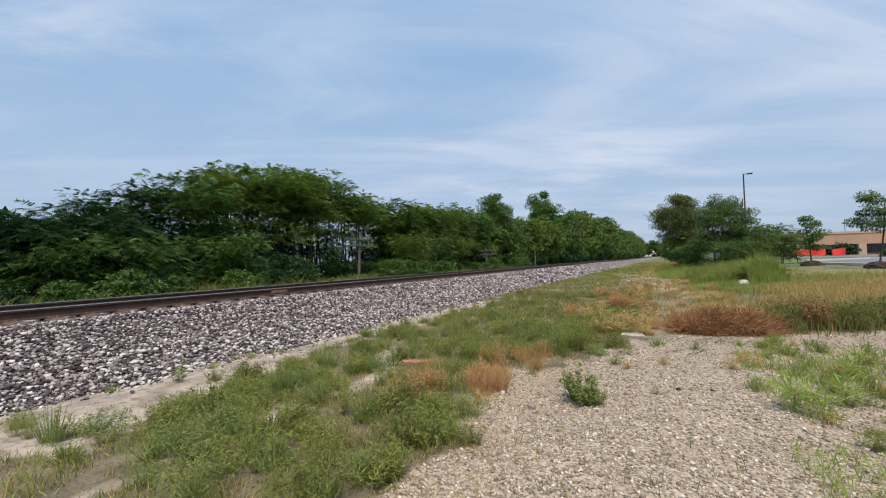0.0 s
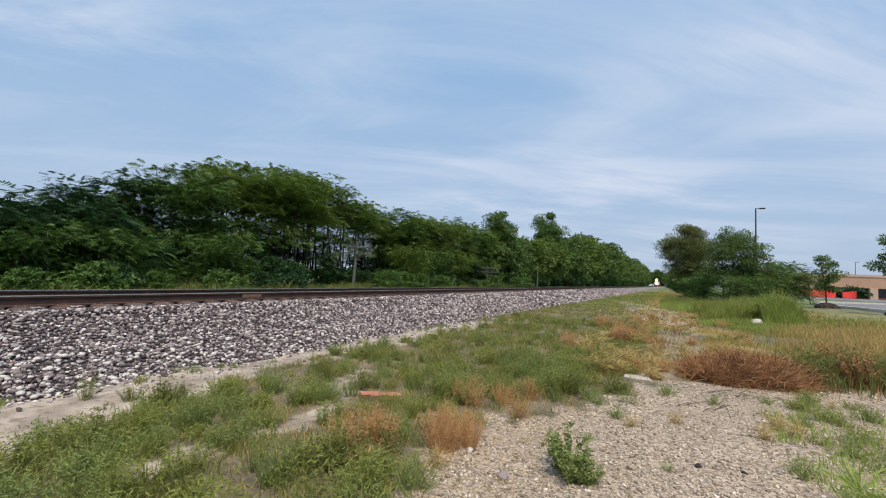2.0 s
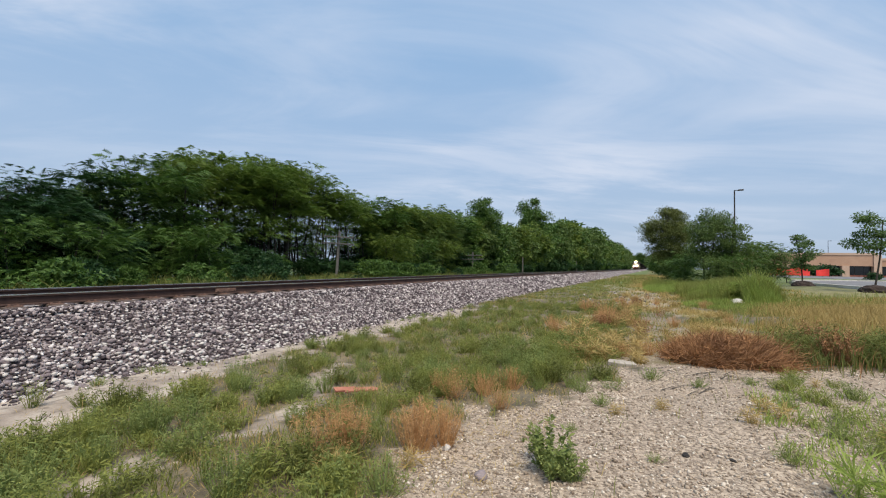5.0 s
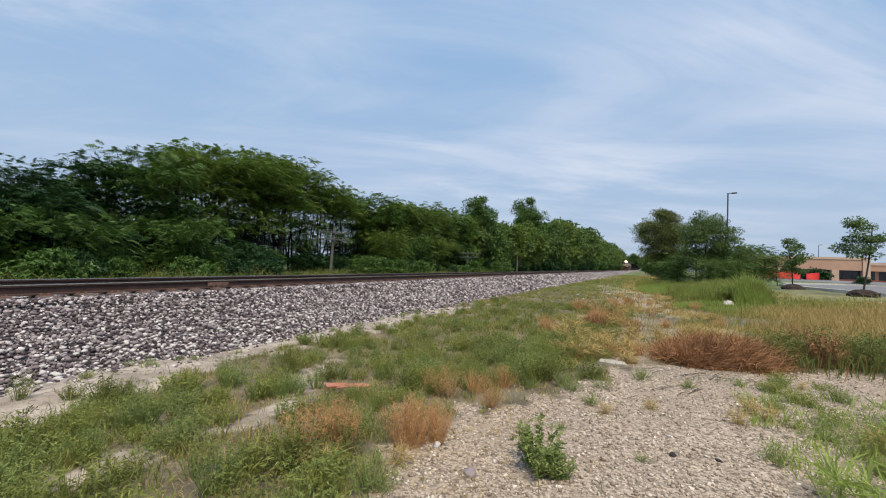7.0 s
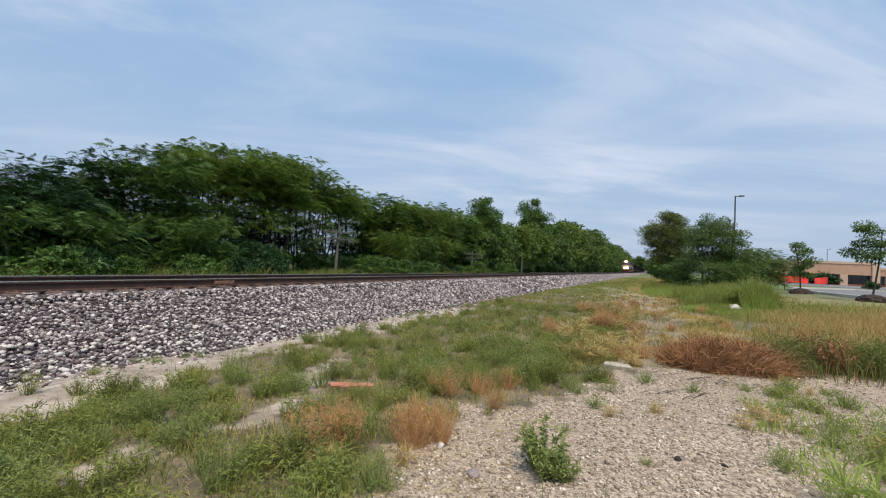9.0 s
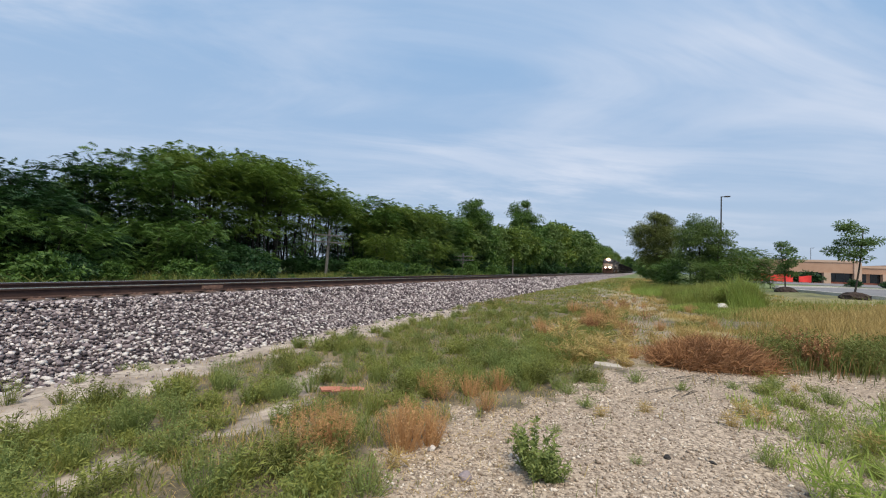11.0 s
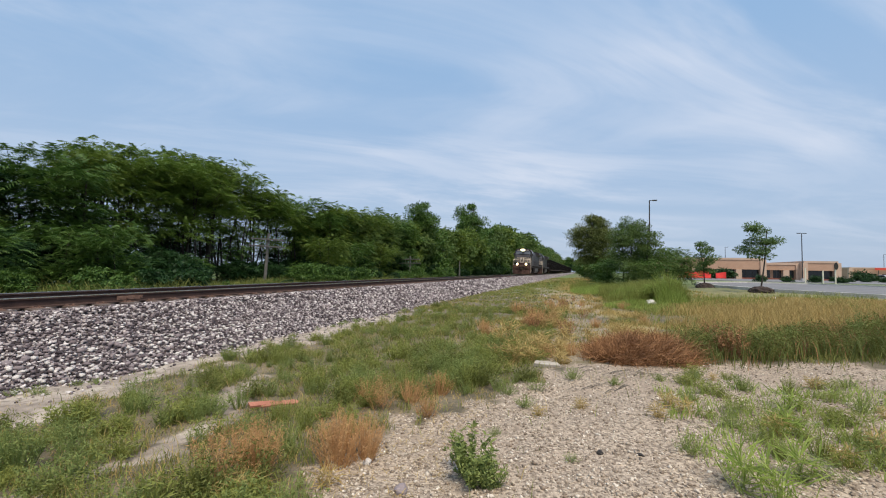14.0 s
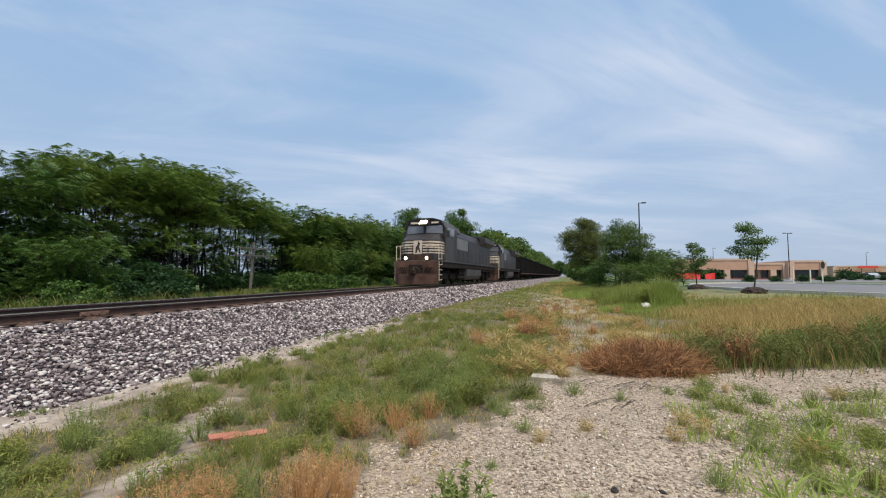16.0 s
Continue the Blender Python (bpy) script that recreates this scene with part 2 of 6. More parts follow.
M_FRAME = material("dark_frame", (0.03, 0.028, 0.025), (0.07, 0.06, 0.055), 2, 0.5)
M_BRICKRED = material("red_brick_base", (0.28, 0.09, 0.06), (0.42, 0.15, 0.1), 3, 0.9)
M_REDTARP = material("red_tarp", (0.72, 0.03, 0.03), (0.9, 0.07, 0.05), 1.5, 0.6)
M_CONC = material("concrete", (0.42, 0.4, 0.37), (0.6, 0.58, 0.54), 1.5, 0.9, bump=0.004)
M_ASPHALT = material("asphalt", (0.12, 0.122, 0.13), (0.2, 0.2, 0.208), 0.5, 0.9, bump=0.004)
M_LAMP = material("lamp_bronze", (0.02, 0.018, 0.017), (0.05, 0.045, 0.04), 3, 0.5, 0.3)
M_CREAM = material("cream_post", (0.62, 0.58, 0.48), (0.74, 0.7, 0.6), 3, 0.7)
M_WHITE = material("white_paint", (0.7, 0.7, 0.7), (0.82, 0.82, 0.82), 3, 0.5)
M_PINK = material("sign_pink", (0.55, 0.28, 0.5), (0.62, 0.34, 0.58), 3, 0.5)
M_PURPLE = material("sign_purple", (0.2, 0.17, 0.45), (0.26, 0.22, 0.55), 3, 0.5)
M_REDSIGN = material("sign_red", (0.6, 0.06, 0.04), (0.7, 0.09, 0.06), 3, 0.5)
M_CARS = [material("car_" + k, c, tuple(min(1, v * 1.15) for v in c), 2, 0.25, 0.2) for k, c in (("white", (0.7, 0.7, 0.7)), ("silver", (0.4, 0.41, 0.42)), ("dark", (0.04, 0.045, 0.05)), ("red", (0.35, 0.03, 0.03)))]
M_TYRE = material("tyre", (0.01, 0.01, 0.01), (0.03, 0.03, 0.03), 8, 0.9)
M_REDSCRAP = material("faded_red_scrap", (0.3, 0.11, 0.07), (0.46, 0.2, 0.135), 6, 0.9)
M_PALESTONE = material("pale_stone", (0.45, 0.42, 0.39), (0.68, 0.65, 0.62), 9, 0.9, bump=0.006)
M_SLAB = material("weathered_slab", (0.3, 0.27, 0.23), (0.46, 0.42, 0.37), 6, 0.9, bump=0.006)
M_BURNT = material("charred_rock", (0.012, 0.011, 0.011), (0.04, 0.036, 0.034), 9, 0.9, bump=0.006)
M_PAPER = material("litter_paper", (0.62, 0.65, 0.68), (0.8, 0.82, 0.84), 9, 0.8)


def ground_material():
    m = bpy.data.materials.new("ground_soil")
    m.use_nodes = True
    nt = m.node_tree
    n, link = nt.nodes.new, nt.links.new
    bsdf = nt.nodes["Principled BSDF"]
    co = n("ShaderNodeTexCoord")

    def noise_node(scale, detail=5.0):
        t = n("ShaderNodeTexNoise")
        t.inputs["Scale"].default_value, t.inputs["Detail"].default_value = scale, detail
        link(co.outputs["Object"], t.inputs["Vector"])
        return t

    def two(a, b, fac):
        x = n("ShaderNodeMix")
        x.data_type = "RGBA"
        for key, v in (("A", a), ("B", b)):
            if isinstance(v, tuple):
                x.inputs[key].default_value = (*v, 1)
            else:
                link(v, x.inputs[key])
        link(fac, x.inputs["Factor"])
        return x.outputs["Result"]

    def steep(fac, lo, hi):
        r = n("ShaderNodeMapRange")
        r.inputs["From Min"].default_value, r.inputs["From Max"].default_value = lo, hi
        link(fac, r.inputs["Value"])
        return r.outputs["Result"]

    big, mid, small, pits = noise_node(0.8), noise_node(2.3), noise_node(34.0, 3.0), noise_node(9.0, 6.0)
    turf = two((0.09, 0.078, 0.05), (0.2, 0.165, 0.108), steep(mid.outputs["Fac"], 0.35, 0.65))
    turf = two(turf, (0.075, 0.064, 0.046), steep(small.outputs["Fac"], 0.5, 0.7))
    sandc = two((0.27, 0.225, 0.185), (0.44, 0.38, 0.315), steep(mid.outputs["Fac"], 0.38, 0.62))
    sandc = two(sandc, (0.19, 0.155, 0.125), steep(pits.outputs["Fac"], 0.53, 0.66))
    sandc = two(sandc, (0.26, 0.21, 0.17), steep(small.outputs["Fac"], 0.56, 0.7))
    cells = n("ShaderNodeTexVoronoi")
    cells.inputs["Scale"].default_value = 55.0
    link(co.outputs["Object"], cells.inputs["Vector"])
    sepc = n("ShaderNodeSeparateColor")
    link(cells.outputs["Color"], sepc.inputs[0])
    grav = two((0.12, 0.092, 0.068), (0.52, 0.43, 0.335), sepc.outputs[0])
    grav = two(grav, (0.28, 0.222, 0.168), steep(mid.outputs["Fac"], 0.45, 0.95))
    grav = two(grav, (0.28, 0.215, 0.165), steep(big.outputs["Fac"], 0.5, 0.95))
    straw = two((0.22, 0.185, 0.075), (0.34, 0.28, 0.13), steep(mid.outputs["Fac"], 0.35, 0.65))

    def attr(name):
        a = n("ShaderNodeAttribute")
        a.attribute_name = name
        return a.outputs["Fac"]
    lawnc = two((0.075, 0.115, 0.035), (0.16, 0.2, 0.07), steep(mid.outputs["Fac"], 0.35, 0.65))
    c = two(turf, lawnc, attr("lawn"))
    c = two(c, straw, attr("straw"))
    c = two(c, sandc, attr("sand"))
    c = two(c, grav, attr("gravel"))
    link(c, bsdf.inputs["Base Color"])
    bsdf.inputs["Roughness"].default_value = 0.95
    bmp = n("ShaderNodeBump")
    bmp.inputs["Distance"].default_value, bmp.inputs["Strength"].default_value = 0.008, 0.7
    bmp.invert = True
    link(cells.outputs["Distance"], bmp.inputs["Height"])
    link(bmp.outputs[0], bsdf.inputs["Normal"])
    return m


M_GROUND = ground_material()


def berm_material():
    """Ballast seen from afar: stone cells of several tones."""
    m = bpy.data.materials.new("ballast_bed")
    m.use_nodes = True
    nt = m.node_tree
    n, link = nt.nodes.new, nt.links.new
    bsdf = nt.nodes["Principled BSDF"]
    co, cells, sepc, ramp = n("ShaderNodeTexCoord"), n("ShaderNodeTexVoronoi"), n("ShaderNodeSeparateColor"), n("ShaderNodeValToRGB")
    cells.inputs["Scale"].default_value = 15.0
    link(co.outputs["Object"], cells.inputs["Vector"])
    link(cells.outputs["Color"], sepc.inputs[0])
    link(sepc.outputs[0], ramp.inputs[0])
    els = ramp.color_ramp.elements
    while len(els) < len(STONE_TONES):
        els.new(0.5)
    # Tones cut to 0.8: shade in the gaps between stones, put into the colour.
    for e, (p, c) in zip(els, STONE_TONES):
        e.position, e.color = p, (*[0.8 * v for v in c], 1)
    link(ramp.outputs[0], bsdf.inputs["Base Color"])
    bsdf.inputs["Roughness"].default_value = 0.95
    bmp = n("ShaderNodeBump")
    bmp.invert = True
    bmp.inputs["Distance"].default_value = 0.05
    link(cells.outputs["Distance"], bmp.inputs["Height"])
    link(bmp.outputs[0], bsdf.inputs["Normal"])
    return m


M_BERM = berm_material()

# ---- mesh helpers ----


def fast_mesh(name, verts, faces, mats, smooth=False, index=None):
    """A mesh from arrays; all faces have the same number of corners."""
    verts, faces = np.asarray(verts, np.float32), np.asarray(faces, np.int32)
    me = bpy.data.meshes.new(name)
    k = faces.shape[1]
    me.vertices.add(len(verts))
    me.vertices.foreach_set("co", verts.ravel())
    me.loops.add(faces.size)
    me.loops.foreach_set("vertex_index", faces.ravel())
    me.polygons.add(len(faces))
    me.polygons.foreach_set("loop_start", np.arange(0, faces.size, k, dtype=np.int32))
    if index is not None:
        me.polygons.foreach_set("material_index", np.asarray(index, np.int32))
    if smooth:
        me.polygons.foreach_set("use_smooth", np.ones(len(faces), bool))
    for mt in mats if isinstance(mats, (list, tuple)) else [mats]:
        me.materials.append(mt)
    me.update(calc_edges=True)
    me.validate()
    return me


def part(name, bm, mat, parent, label=""):
    me = bpy.data.meshes.new(name)
    bm.to_mesh(me)
    bm.free()
    me.materials.append(mat)
    ob = new(name, me)
    ob.parent = parent
    return tagged(ob, label)


def thing(name, m, label, category, group="", kind=""):
    ob = new(name)
    ob.matrix_basis = m
    ob.empty_display_size = 0.2
    return tagged(ob, label, category, group, kind)


def box(bm, x0, x1, y0, y1, z0, z1, bevel=0.0):
    r = bmesh.ops.create_cube(bm, size=1.0, matrix=Matrix.Translation(((x0 + x1) / 2, (y0 + y1) / 2, (z0 + z1) / 2)) @ Matrix.Diagonal((x1 - x0, y1 - y0, z1 - z0, 1)))
    if bevel:
        es = list({e for v in r["verts"] for e in v.link_edges})
        bmesh.ops.bevel(bm, geom=es, offset=bevel, segments=2, affect="EDGES", profile=0.5)
    return bm


def rod(bm, a, b, r, r2=None, seg=8):
    a, b = Vector(a), Vector(b)
    d = b - a
    m = Matrix.Translation((a + b) / 2) @ d.to_track_quat("Z", "Y").to_matrix().to_4x4()
    bmesh.ops.create_cone(bm, cap_ends=True, segments=seg, radius1=r, radius2=r if r2 is None else r2, depth=d.length, matrix=m)
    return bm


def prism(bm, outline, axis, lo, hi, bevel=0.0):
    """An outline in the two other axes, drawn out along an axis from lo to hi."""
    def at(p, s):
        return {"x": (s, p[0], p[1]), "y": (p[0], s, p[1]), "z": (p[0], p[1], s)}[axis]
    a = [bm.verts.new(at(p, lo)) for p in outline]
    b = [bm.verts.new(at(p, hi)) for p in outline]
    k = len(outline)
    fs = [bm.faces.new(a), bm.faces.new(b[::-1])]
    fs += [bm.faces.new((a[i], b[i], b[(i + 1) % k], a[(i + 1) % k])) for i in range(k)]
    bmesh.ops.recalc_face_normals(bm, faces=fs)
    if bevel:
        bmesh.ops.bevel(bm, geom=list({e for f in fs for e in f.edges}), offset=bevel, segments=2, affect="EDGES", profile=0.5)
    return bm


def BM():
    return bmesh.new()


# ---- lie of the land ----


def step(a, b, x):
    t = np.clip((x - a) / (b - a), 0, 1)
    return t * t * (3 - 2 * t)


_lattice = np.random.RandomState(5).rand(256, 256)


def value_noise(x, y, s):
    x, y = np.asarray(x, float) * s + 1000.0, np.asarray(y, float) * s + 1000.0
    i, j = np.floor(x).astype(int), np.floor(y).astype(int)
    u, v = x - i, y - j
    u, v = u * u * (3 - 2 * u), v * v * (3 - 2 * v)
    g = lambda a, b: _lattice[a % 256, b % 256]
    return (g(i, j) * (1 - u) + g(i + 1, j) * u) * (1 - v) + (g(i, j + 1) * (1 - u) + g(i + 1, j + 1) * u) * v


TRACK_X, RAIL_Z = -9.77, 0.78


def land(x, y):
    x, y = np.asarray(x, float), np.asarray(y, float)
    z = 0.03 * np.clip(x, -6.5, 1.0) + 0.5 * step(1.0, 8.0, x)
    z = z * (1 - step(-9.0, -15.0, x)) + 0.25 * step(-9.0, -15.0, x)
    rough = (value_noise(x, y, 0.9) - 0.5) * 0.09 + (value_noise(x, y, 3.1) - 0.5) * 0.04
    near = 1 - step(30.0, 60.0, np.hypot(x, y))
    lot = step(8.0, 10.0, x) * step(12.0, 20.0, y)
    return z + rough * near * (1 - lot)


def inside(poly, x, y):
    x, y = np.asarray(x, float), np.asarray(y, float)
    c = np.zeros(x.shape, bool)
    for (x0, y0), (x1, y1) in zip(poly, poly[1:] + poly[:1]):
        hit = ((y0 > y) != (y1 > y)) & (x < (x1 - x0) * (y - y0) / (y1 - y0 + 1e-9) + x0)
        c ^= hit
    return c


GRAVEL_PATCH = [(-1.45, -6.0), (-1.5, 3.5), (-1.6, 4.9), (-1.25, 5.6), (-0.75, 5.85), (-0.55, 7.2), (0.1, 8.2), (1.8, 8.8), (3.4, 9.0), (5.2, 7.6), (5.8, 2.0), (4.5, -6.0)]
TRAIL = [(-0.5, 7.6), (-0.35, 10.0), (-0.3, 11.6), (-0.4, 13.6), (-0.6, 17.0), (-1.3, 20.0), (-1.9, 24.0), (-2.8, 30.0), (-4.2, 40.0), (-2.6, 40.0), (-0.9, 30.0), (0.5, 24.0), (0.6, 20.0), (0.6, 17.0), (0.75, 13.4), (0.9, 11.2), (0.6, 8.4)]
CROSSING = [(-6.6, 50.0), (-4.0, 56.0), (-3.0, 70.0), (-4.0, 86.0), (-6.6, 88.0)]


def cover(x, y):
    """Weights of gravel, sand and straw at a place, 0 to 1."""
    x, y = np.asarray(x, float), np.asarray(y, float)
    wob = (value_noise(x, y, 1.7) - 0.5) * 0.7 + (value_noise(x, y, 5.0) - 0.5) * 0.35
    wob2 = (value_noise(x + 31, y + 7, 1.7) - 0.5) * 0.7 + (value_noise(x + 9, y + 3, 5.0) - 0.5) * 0.35
    patch = inside(GRAVEL_PATCH, x + wob, y + wob2)
    gravel = patch | (inside(TRAIL, x + wob, y + wob2) & (value_noise(x, y, 2.6) + value_noise(x, y, 8.0) * 0.5 > 0.52))
    torn = (value_noise(x + 3, y + 60, 3.3) - 0.5) * 0.9 + (value_noise(x + 13, y + 6, 9.0) - 0.5) * 0.4
    edge = np.where(y < 6.0, -4.5 - 0.27 * np.clip(y - 2.5, 0, 9), -5.3)
    sand = (x > -6.6) & (x < edge + wob * 0.5 + torn * 0.7) & (y < 15.0 + wob * 4)
    rut = -3.2 - 0.75 * step(4.6, 5.6, y)
    sand |= (np.abs(x - rut + wob * 0.3) < 0.19 + torn * 0.6) & (y > 1.0) & (y < 6.0 + wob)
    straw = step(2.4, 4.2, x + wob) * step(9.0, 12.0, y) * (1 - step(24.0, 34.0, y)) * (1 - 0.5 * step(15.0, 20.0, y)) * 0.95
    dry = step(0.3, 0.65, value_noise(x + 50, y, 0.9)) * step(7.5, 9.5, y) * step(-2.6, -1.2, x) * (1 - step(2.5, 4, x)) * 0.9
    cross = inside(CROSSING, x + wob, y + wob2 * 3)
    return np.where(patch | cross, 1.0, np.where(gravel, 0.55, 0.0)), np.where(sand, 1.0, 0.0), np.maximum(straw, dry)

# ---- ground ----


def spaced(stops):
    out = []
    for (a, b, s) in stops:
        out += list(np.arange(a, b, s))
    return np.array(out + [stops[-1][1]])


def build_ground():
    xs = spaced([(-3000, -400, 300), (-400, -60, 30), (-60, -14, 2.0), (-14, -7, 0.5), (-7, 6, 0.1), (6, 14, 0.4), (14, 60, 3.0), (60, 400, 30), (400, 3000, 300)])
    ys = spaced([(-3000, -200, 300), (-200, -20, 15), (-20, -4, 1.0), (-4, 1, 0.2), (1, 14, 0.1), (14, 30, 0.25), (30, 100, 2.0), (100, 600, 25), (600, 3000, 300)])
    X, Y = np.meshgrid(xs, ys)
    Z = land(X, Y)
    V = np.stack([X, Y, Z], -1).reshape(-1, 3)
    w, h = len(xs), len(ys)
    i = (np.arange(h - 1)[:, None] * w + np.arange(w - 1)[None, :]).ravel()
    me = fast_mesh("ground", V, np.stack([i, i + 1, i + w + 1, i + w], 1), M_GROUND, smooth=True)
    g, s, d = cover(X.ravel(), Y.ravel())
    lawn = np.maximum(step(22.0, 40.0, Y), step(-13.0, -15.0, X))
    lawn = np.maximum(lawn, 0.6 * step(15.0, 20.0, Y) * step(2.0, 4.0, X)).ravel()
    for name, val in (("gravel", g), ("sand", s), ("straw", d), ("lawn", lawn)):
        a = me.attributes.new(name, "FLOAT", "POINT")
        a.data.foreach_set("value", val.astype(np.float32))
    tagged(new("ground", me), "uneven ground of sandy soil, gravel and dry turf", "ground", kind="structure")


build_ground()

# ---- railway ----
Y0, Y1 = -40.0, 620.0


def berm_z(x):
    """Height of the ballast bed across the track."""
    return np.interp(x, [-13.6, -11.35, -8.2, -6.2], [-0.1, 0.565, 0.565, -0.24])


def bank_z(x, y):
    """Height of the ballast bed with its bulges and hollows."""
    x, y = np.asarray(x, float), np.asarray(y, float)
    amp = 0.07 * (x > -8.1) * (1 - step(50.0, 60.0, y))
    return berm_z(x + (value_noise(x * 0, y, 0.8) - 0.5) * 0.25 * (x > -8.1)) + (value_noise(x, y, 4.0) - 0.5) * amp


def build_berm():
    xs = np.concatenate([[-13.6, -12.5, -11.35, -10.5, -9.77, -9.0, -8.2], np.linspace(-8.05, -6.2, 24)])
    ys = spaced([(Y0, 0, 2.0), (0, 30, 0.12), (30, 60, 0.6), (60, Y1, 10.0)])
    X, Y = np.meshgrid(xs, ys)
    Z = bank_z(X, Y)
    w, h = len(xs), len(ys)
    i = (np.arange(h - 1)[:, None] * w + np.arange(w - 1)[None, :]).ravel()
    me = fast_mesh("ballast_bed", np.stack([X, Y, Z], -1).reshape(-1, 3), np.stack([i, i + 1, i + w + 1, i + w], 1), M_BERM)
    return tagged(new("ballast_bed", me), "sloping railway bank of mixed grey crushed stone", "ballast bed", kind="structure")


berm = build_berm()


def ico():
    bm = BM()
    bmesh.ops.create_icosphere(bm, subdivisions=1, radius=1.0)
    v = np.array([p.co[:] for p in bm.verts])
    f = np.array([[q.index for q in p.verts] for p in bm.faces])
    bm.free()
    return v, f


ICO_V, ICO_F = ico()
OCT_V = np.array([(1, 0, 0), (-1, 0, 0), (0, 1, 0), (0, -1, 0), (0, 0, 1), (0, 0, -1)], float)
CUBE_V = np.array([(x, y, z) for x in (-0.72, 0.72) for y in (-0.72, 0.72) for z in (-0.72, 0.72)])
CUBE_F = np.array([(0, 1, 3), (0, 3, 2), (4, 6, 7), (4, 7, 5), (0, 4, 5), (0, 5, 1), (2, 3, 7), (2, 7, 6), (0, 2, 6), (0, 6, 4), (1, 5, 7), (1, 7, 3)])
OCT_F = np.array([(0, 2, 4), (2, 1, 4), (1, 3, 4), (3, 0, 4), (2, 0, 5), (1, 2, 5), (3, 1, 5), (0, 3, 5)])


def stone_field(name, x, y, z, size, base, mat, seed):
    """Many broken stones in one mesh."""
    rs = np.random.RandomState(seed)
    bv, bf = base
    k = len(x)
    jit = 1 + (rs.rand(k, len(bv), 3) - 0.5) * 0.75
    s = size[:, None, None] * (0.6 + 0.75 * rs.rand(k, 1, 3)) * np.array([1, 1, 0.75])
    P = bv[None] * jit * s
    a = rs.rand(k) * 6.283
    t = (rs.rand(k) - 0.5) * 1.4
    ca, sa, ct, st = np.cos(a)[:, None], np.sin(a)[:, None], np.cos(t)[:, None], np.sin(t)[:, None]
    px, py, pz = P[..., 0], P[..., 1] * ct - P[..., 2] * st, P[..., 1] * st + P[..., 2] * ct
    P = np.stack([px * ca - py * sa + x[:, None], px * sa + py * ca + y[:, None], pz + z[:, None]], -1)
    F = bf[None] + (np.arange(k) * len(bv))[:, None, None]
    return fast_mesh(name, P.reshape(-1, 3), F.reshape(-1, 3), mat)


def build_ballast():
    rs = np.random.RandomState(3)
    for x0, x1, y0, y1, gap, base, sd in ((-8.5, -6.25, 0.5, 12.0, 0.038, (CUBE_V, CUBE_F), 1), (-8.5, -6.25, 12.0, 24.0, 0.05, (CUBE_V, CUBE_F), 4), (-8.3, -6.3, 24.0, 70.0, 0.105, (OCT_V, OCT_F), 2)):
        gx, gy = np.meshgrid(np.arange(x0, x1, gap), np.arange(y0, y1, gap))
        x, y = gx.ravel() + (rs.rand(gx.size) - 0.5) * gap * 1.3, gy.ravel() + (rs.rand(gx.size) - 0.5) * gap * 1.3
        size = gap * (0.42 + 0.5 * rs.rand(x.size) ** 2)
        z = bank_z(x, y) + size * 0.3 + rs.rand(x.size) * 0.02
        ob = new("ballast_stones", stone_field("ballast_stones", x, y, z, size, base, M_STONE, sd))
        tagged(ob, "loose crushed ballast stones, white, grey and purplish", "ballast", kind="stuff")


build_ballast()


def build_track():
    root = thing("railway_track", pose(TRACK_X, 0, RAIL_Z), "single railway track with rusty rails on wooden ties", "railway track", kind="structure")
    prof = [(-0.075, -0.17), (0.075, -0.17), (0.075, -0.158), (0.014, -0.14), (0.009, -0.045), (0.036, -0.036), (0.036, -0.008), (0.028, 0.0), (-0.028, 0.0), (-0.036, -0.008), (-0.036, -0.036), (-0.009, -0.045), (-0.014, -0.14), (-0.075, -0.158)]
    for sx in (-0.7535, 0.7535):
        rail = part("rail", prism(BM(), [(sx + a, b) for a, b in prof], "y", Y0, Y1), M_RUST, root, "rust-brown steel rail with a worn shiny top")
        part("rail_head", box(BM(), sx - 0.039, sx + 0.039, Y0, Y1, -0.011, 0.004), M_STEEL, rail, "polished running surface")
    tie = box(BM(), -1.3, 1.3, -0.115, 0.115, -0.36, -0.178, 0.012)
    me = bpy.data.meshes.new("tie")
    tie.to_mesh(me)
    me.materials.append(M_TIE)
    pl = BM()
    for sx in (-0.7535, 0.7535):
        box(pl, sx - 0.19, sx + 0.19, -0.09, 0.09, -0.18, -0.166)
        for dx in (-0.1, 0.1):
            for dy in (-0.05, 0.05):
                box(pl, sx + dx - 0.014, sx + dx + 0.014, dy - 0.014, dy + 0.014, -0.17, -0.142)
    plate = bpy.data.meshes.new("tie_plate")
    pl.to_mesh(plate)
    plate.materials.append(M_RUST_PLATE)
    rs = random.Random(4)
    far = BM()
    for i in range(1160):
        y = Y0 + 10 + i * 0.5
        if 0.0 < y < 100.0:
            t = new("tie", me)
            t.parent = root
            t.matrix_basis = pose(rs.uniform(-0.04, 0.04), y + rs.uniform(-0.02, 0.02), rs.uniform(-0.008, 0.004), 0, 0, rs.uniform(-1, 1))
            if y < 60:
                p = new("tie_plate", plate)
                p.parent = root
                p.matrix_basis = pose(0, y, 0)
        elif y < 300:
            box(far, -1.3, 1.3, y - 0.115, y + 0.115, -0.36, -0.178)
    tagged(part("ties", far, M_TIE, root, "row of dark wooden railway ties"), kind="stuff")
    # bolted joint bars on the near rail
    jb = BM()
    box(jb, 0.765, 0.79, 7.35, 7.86, -0.135, -0.05, 0.004)
    for k in range(4):
        rod(jb, (0.79, 7.4 + 0.14 * k, -0.09), (0.81, 7.4 + 0.14 * k, -0.09), 0.02, seg=6)
    part("joint_bar", jb, M_RUST_PLATE, root, "pale rusty bolted joint bar")


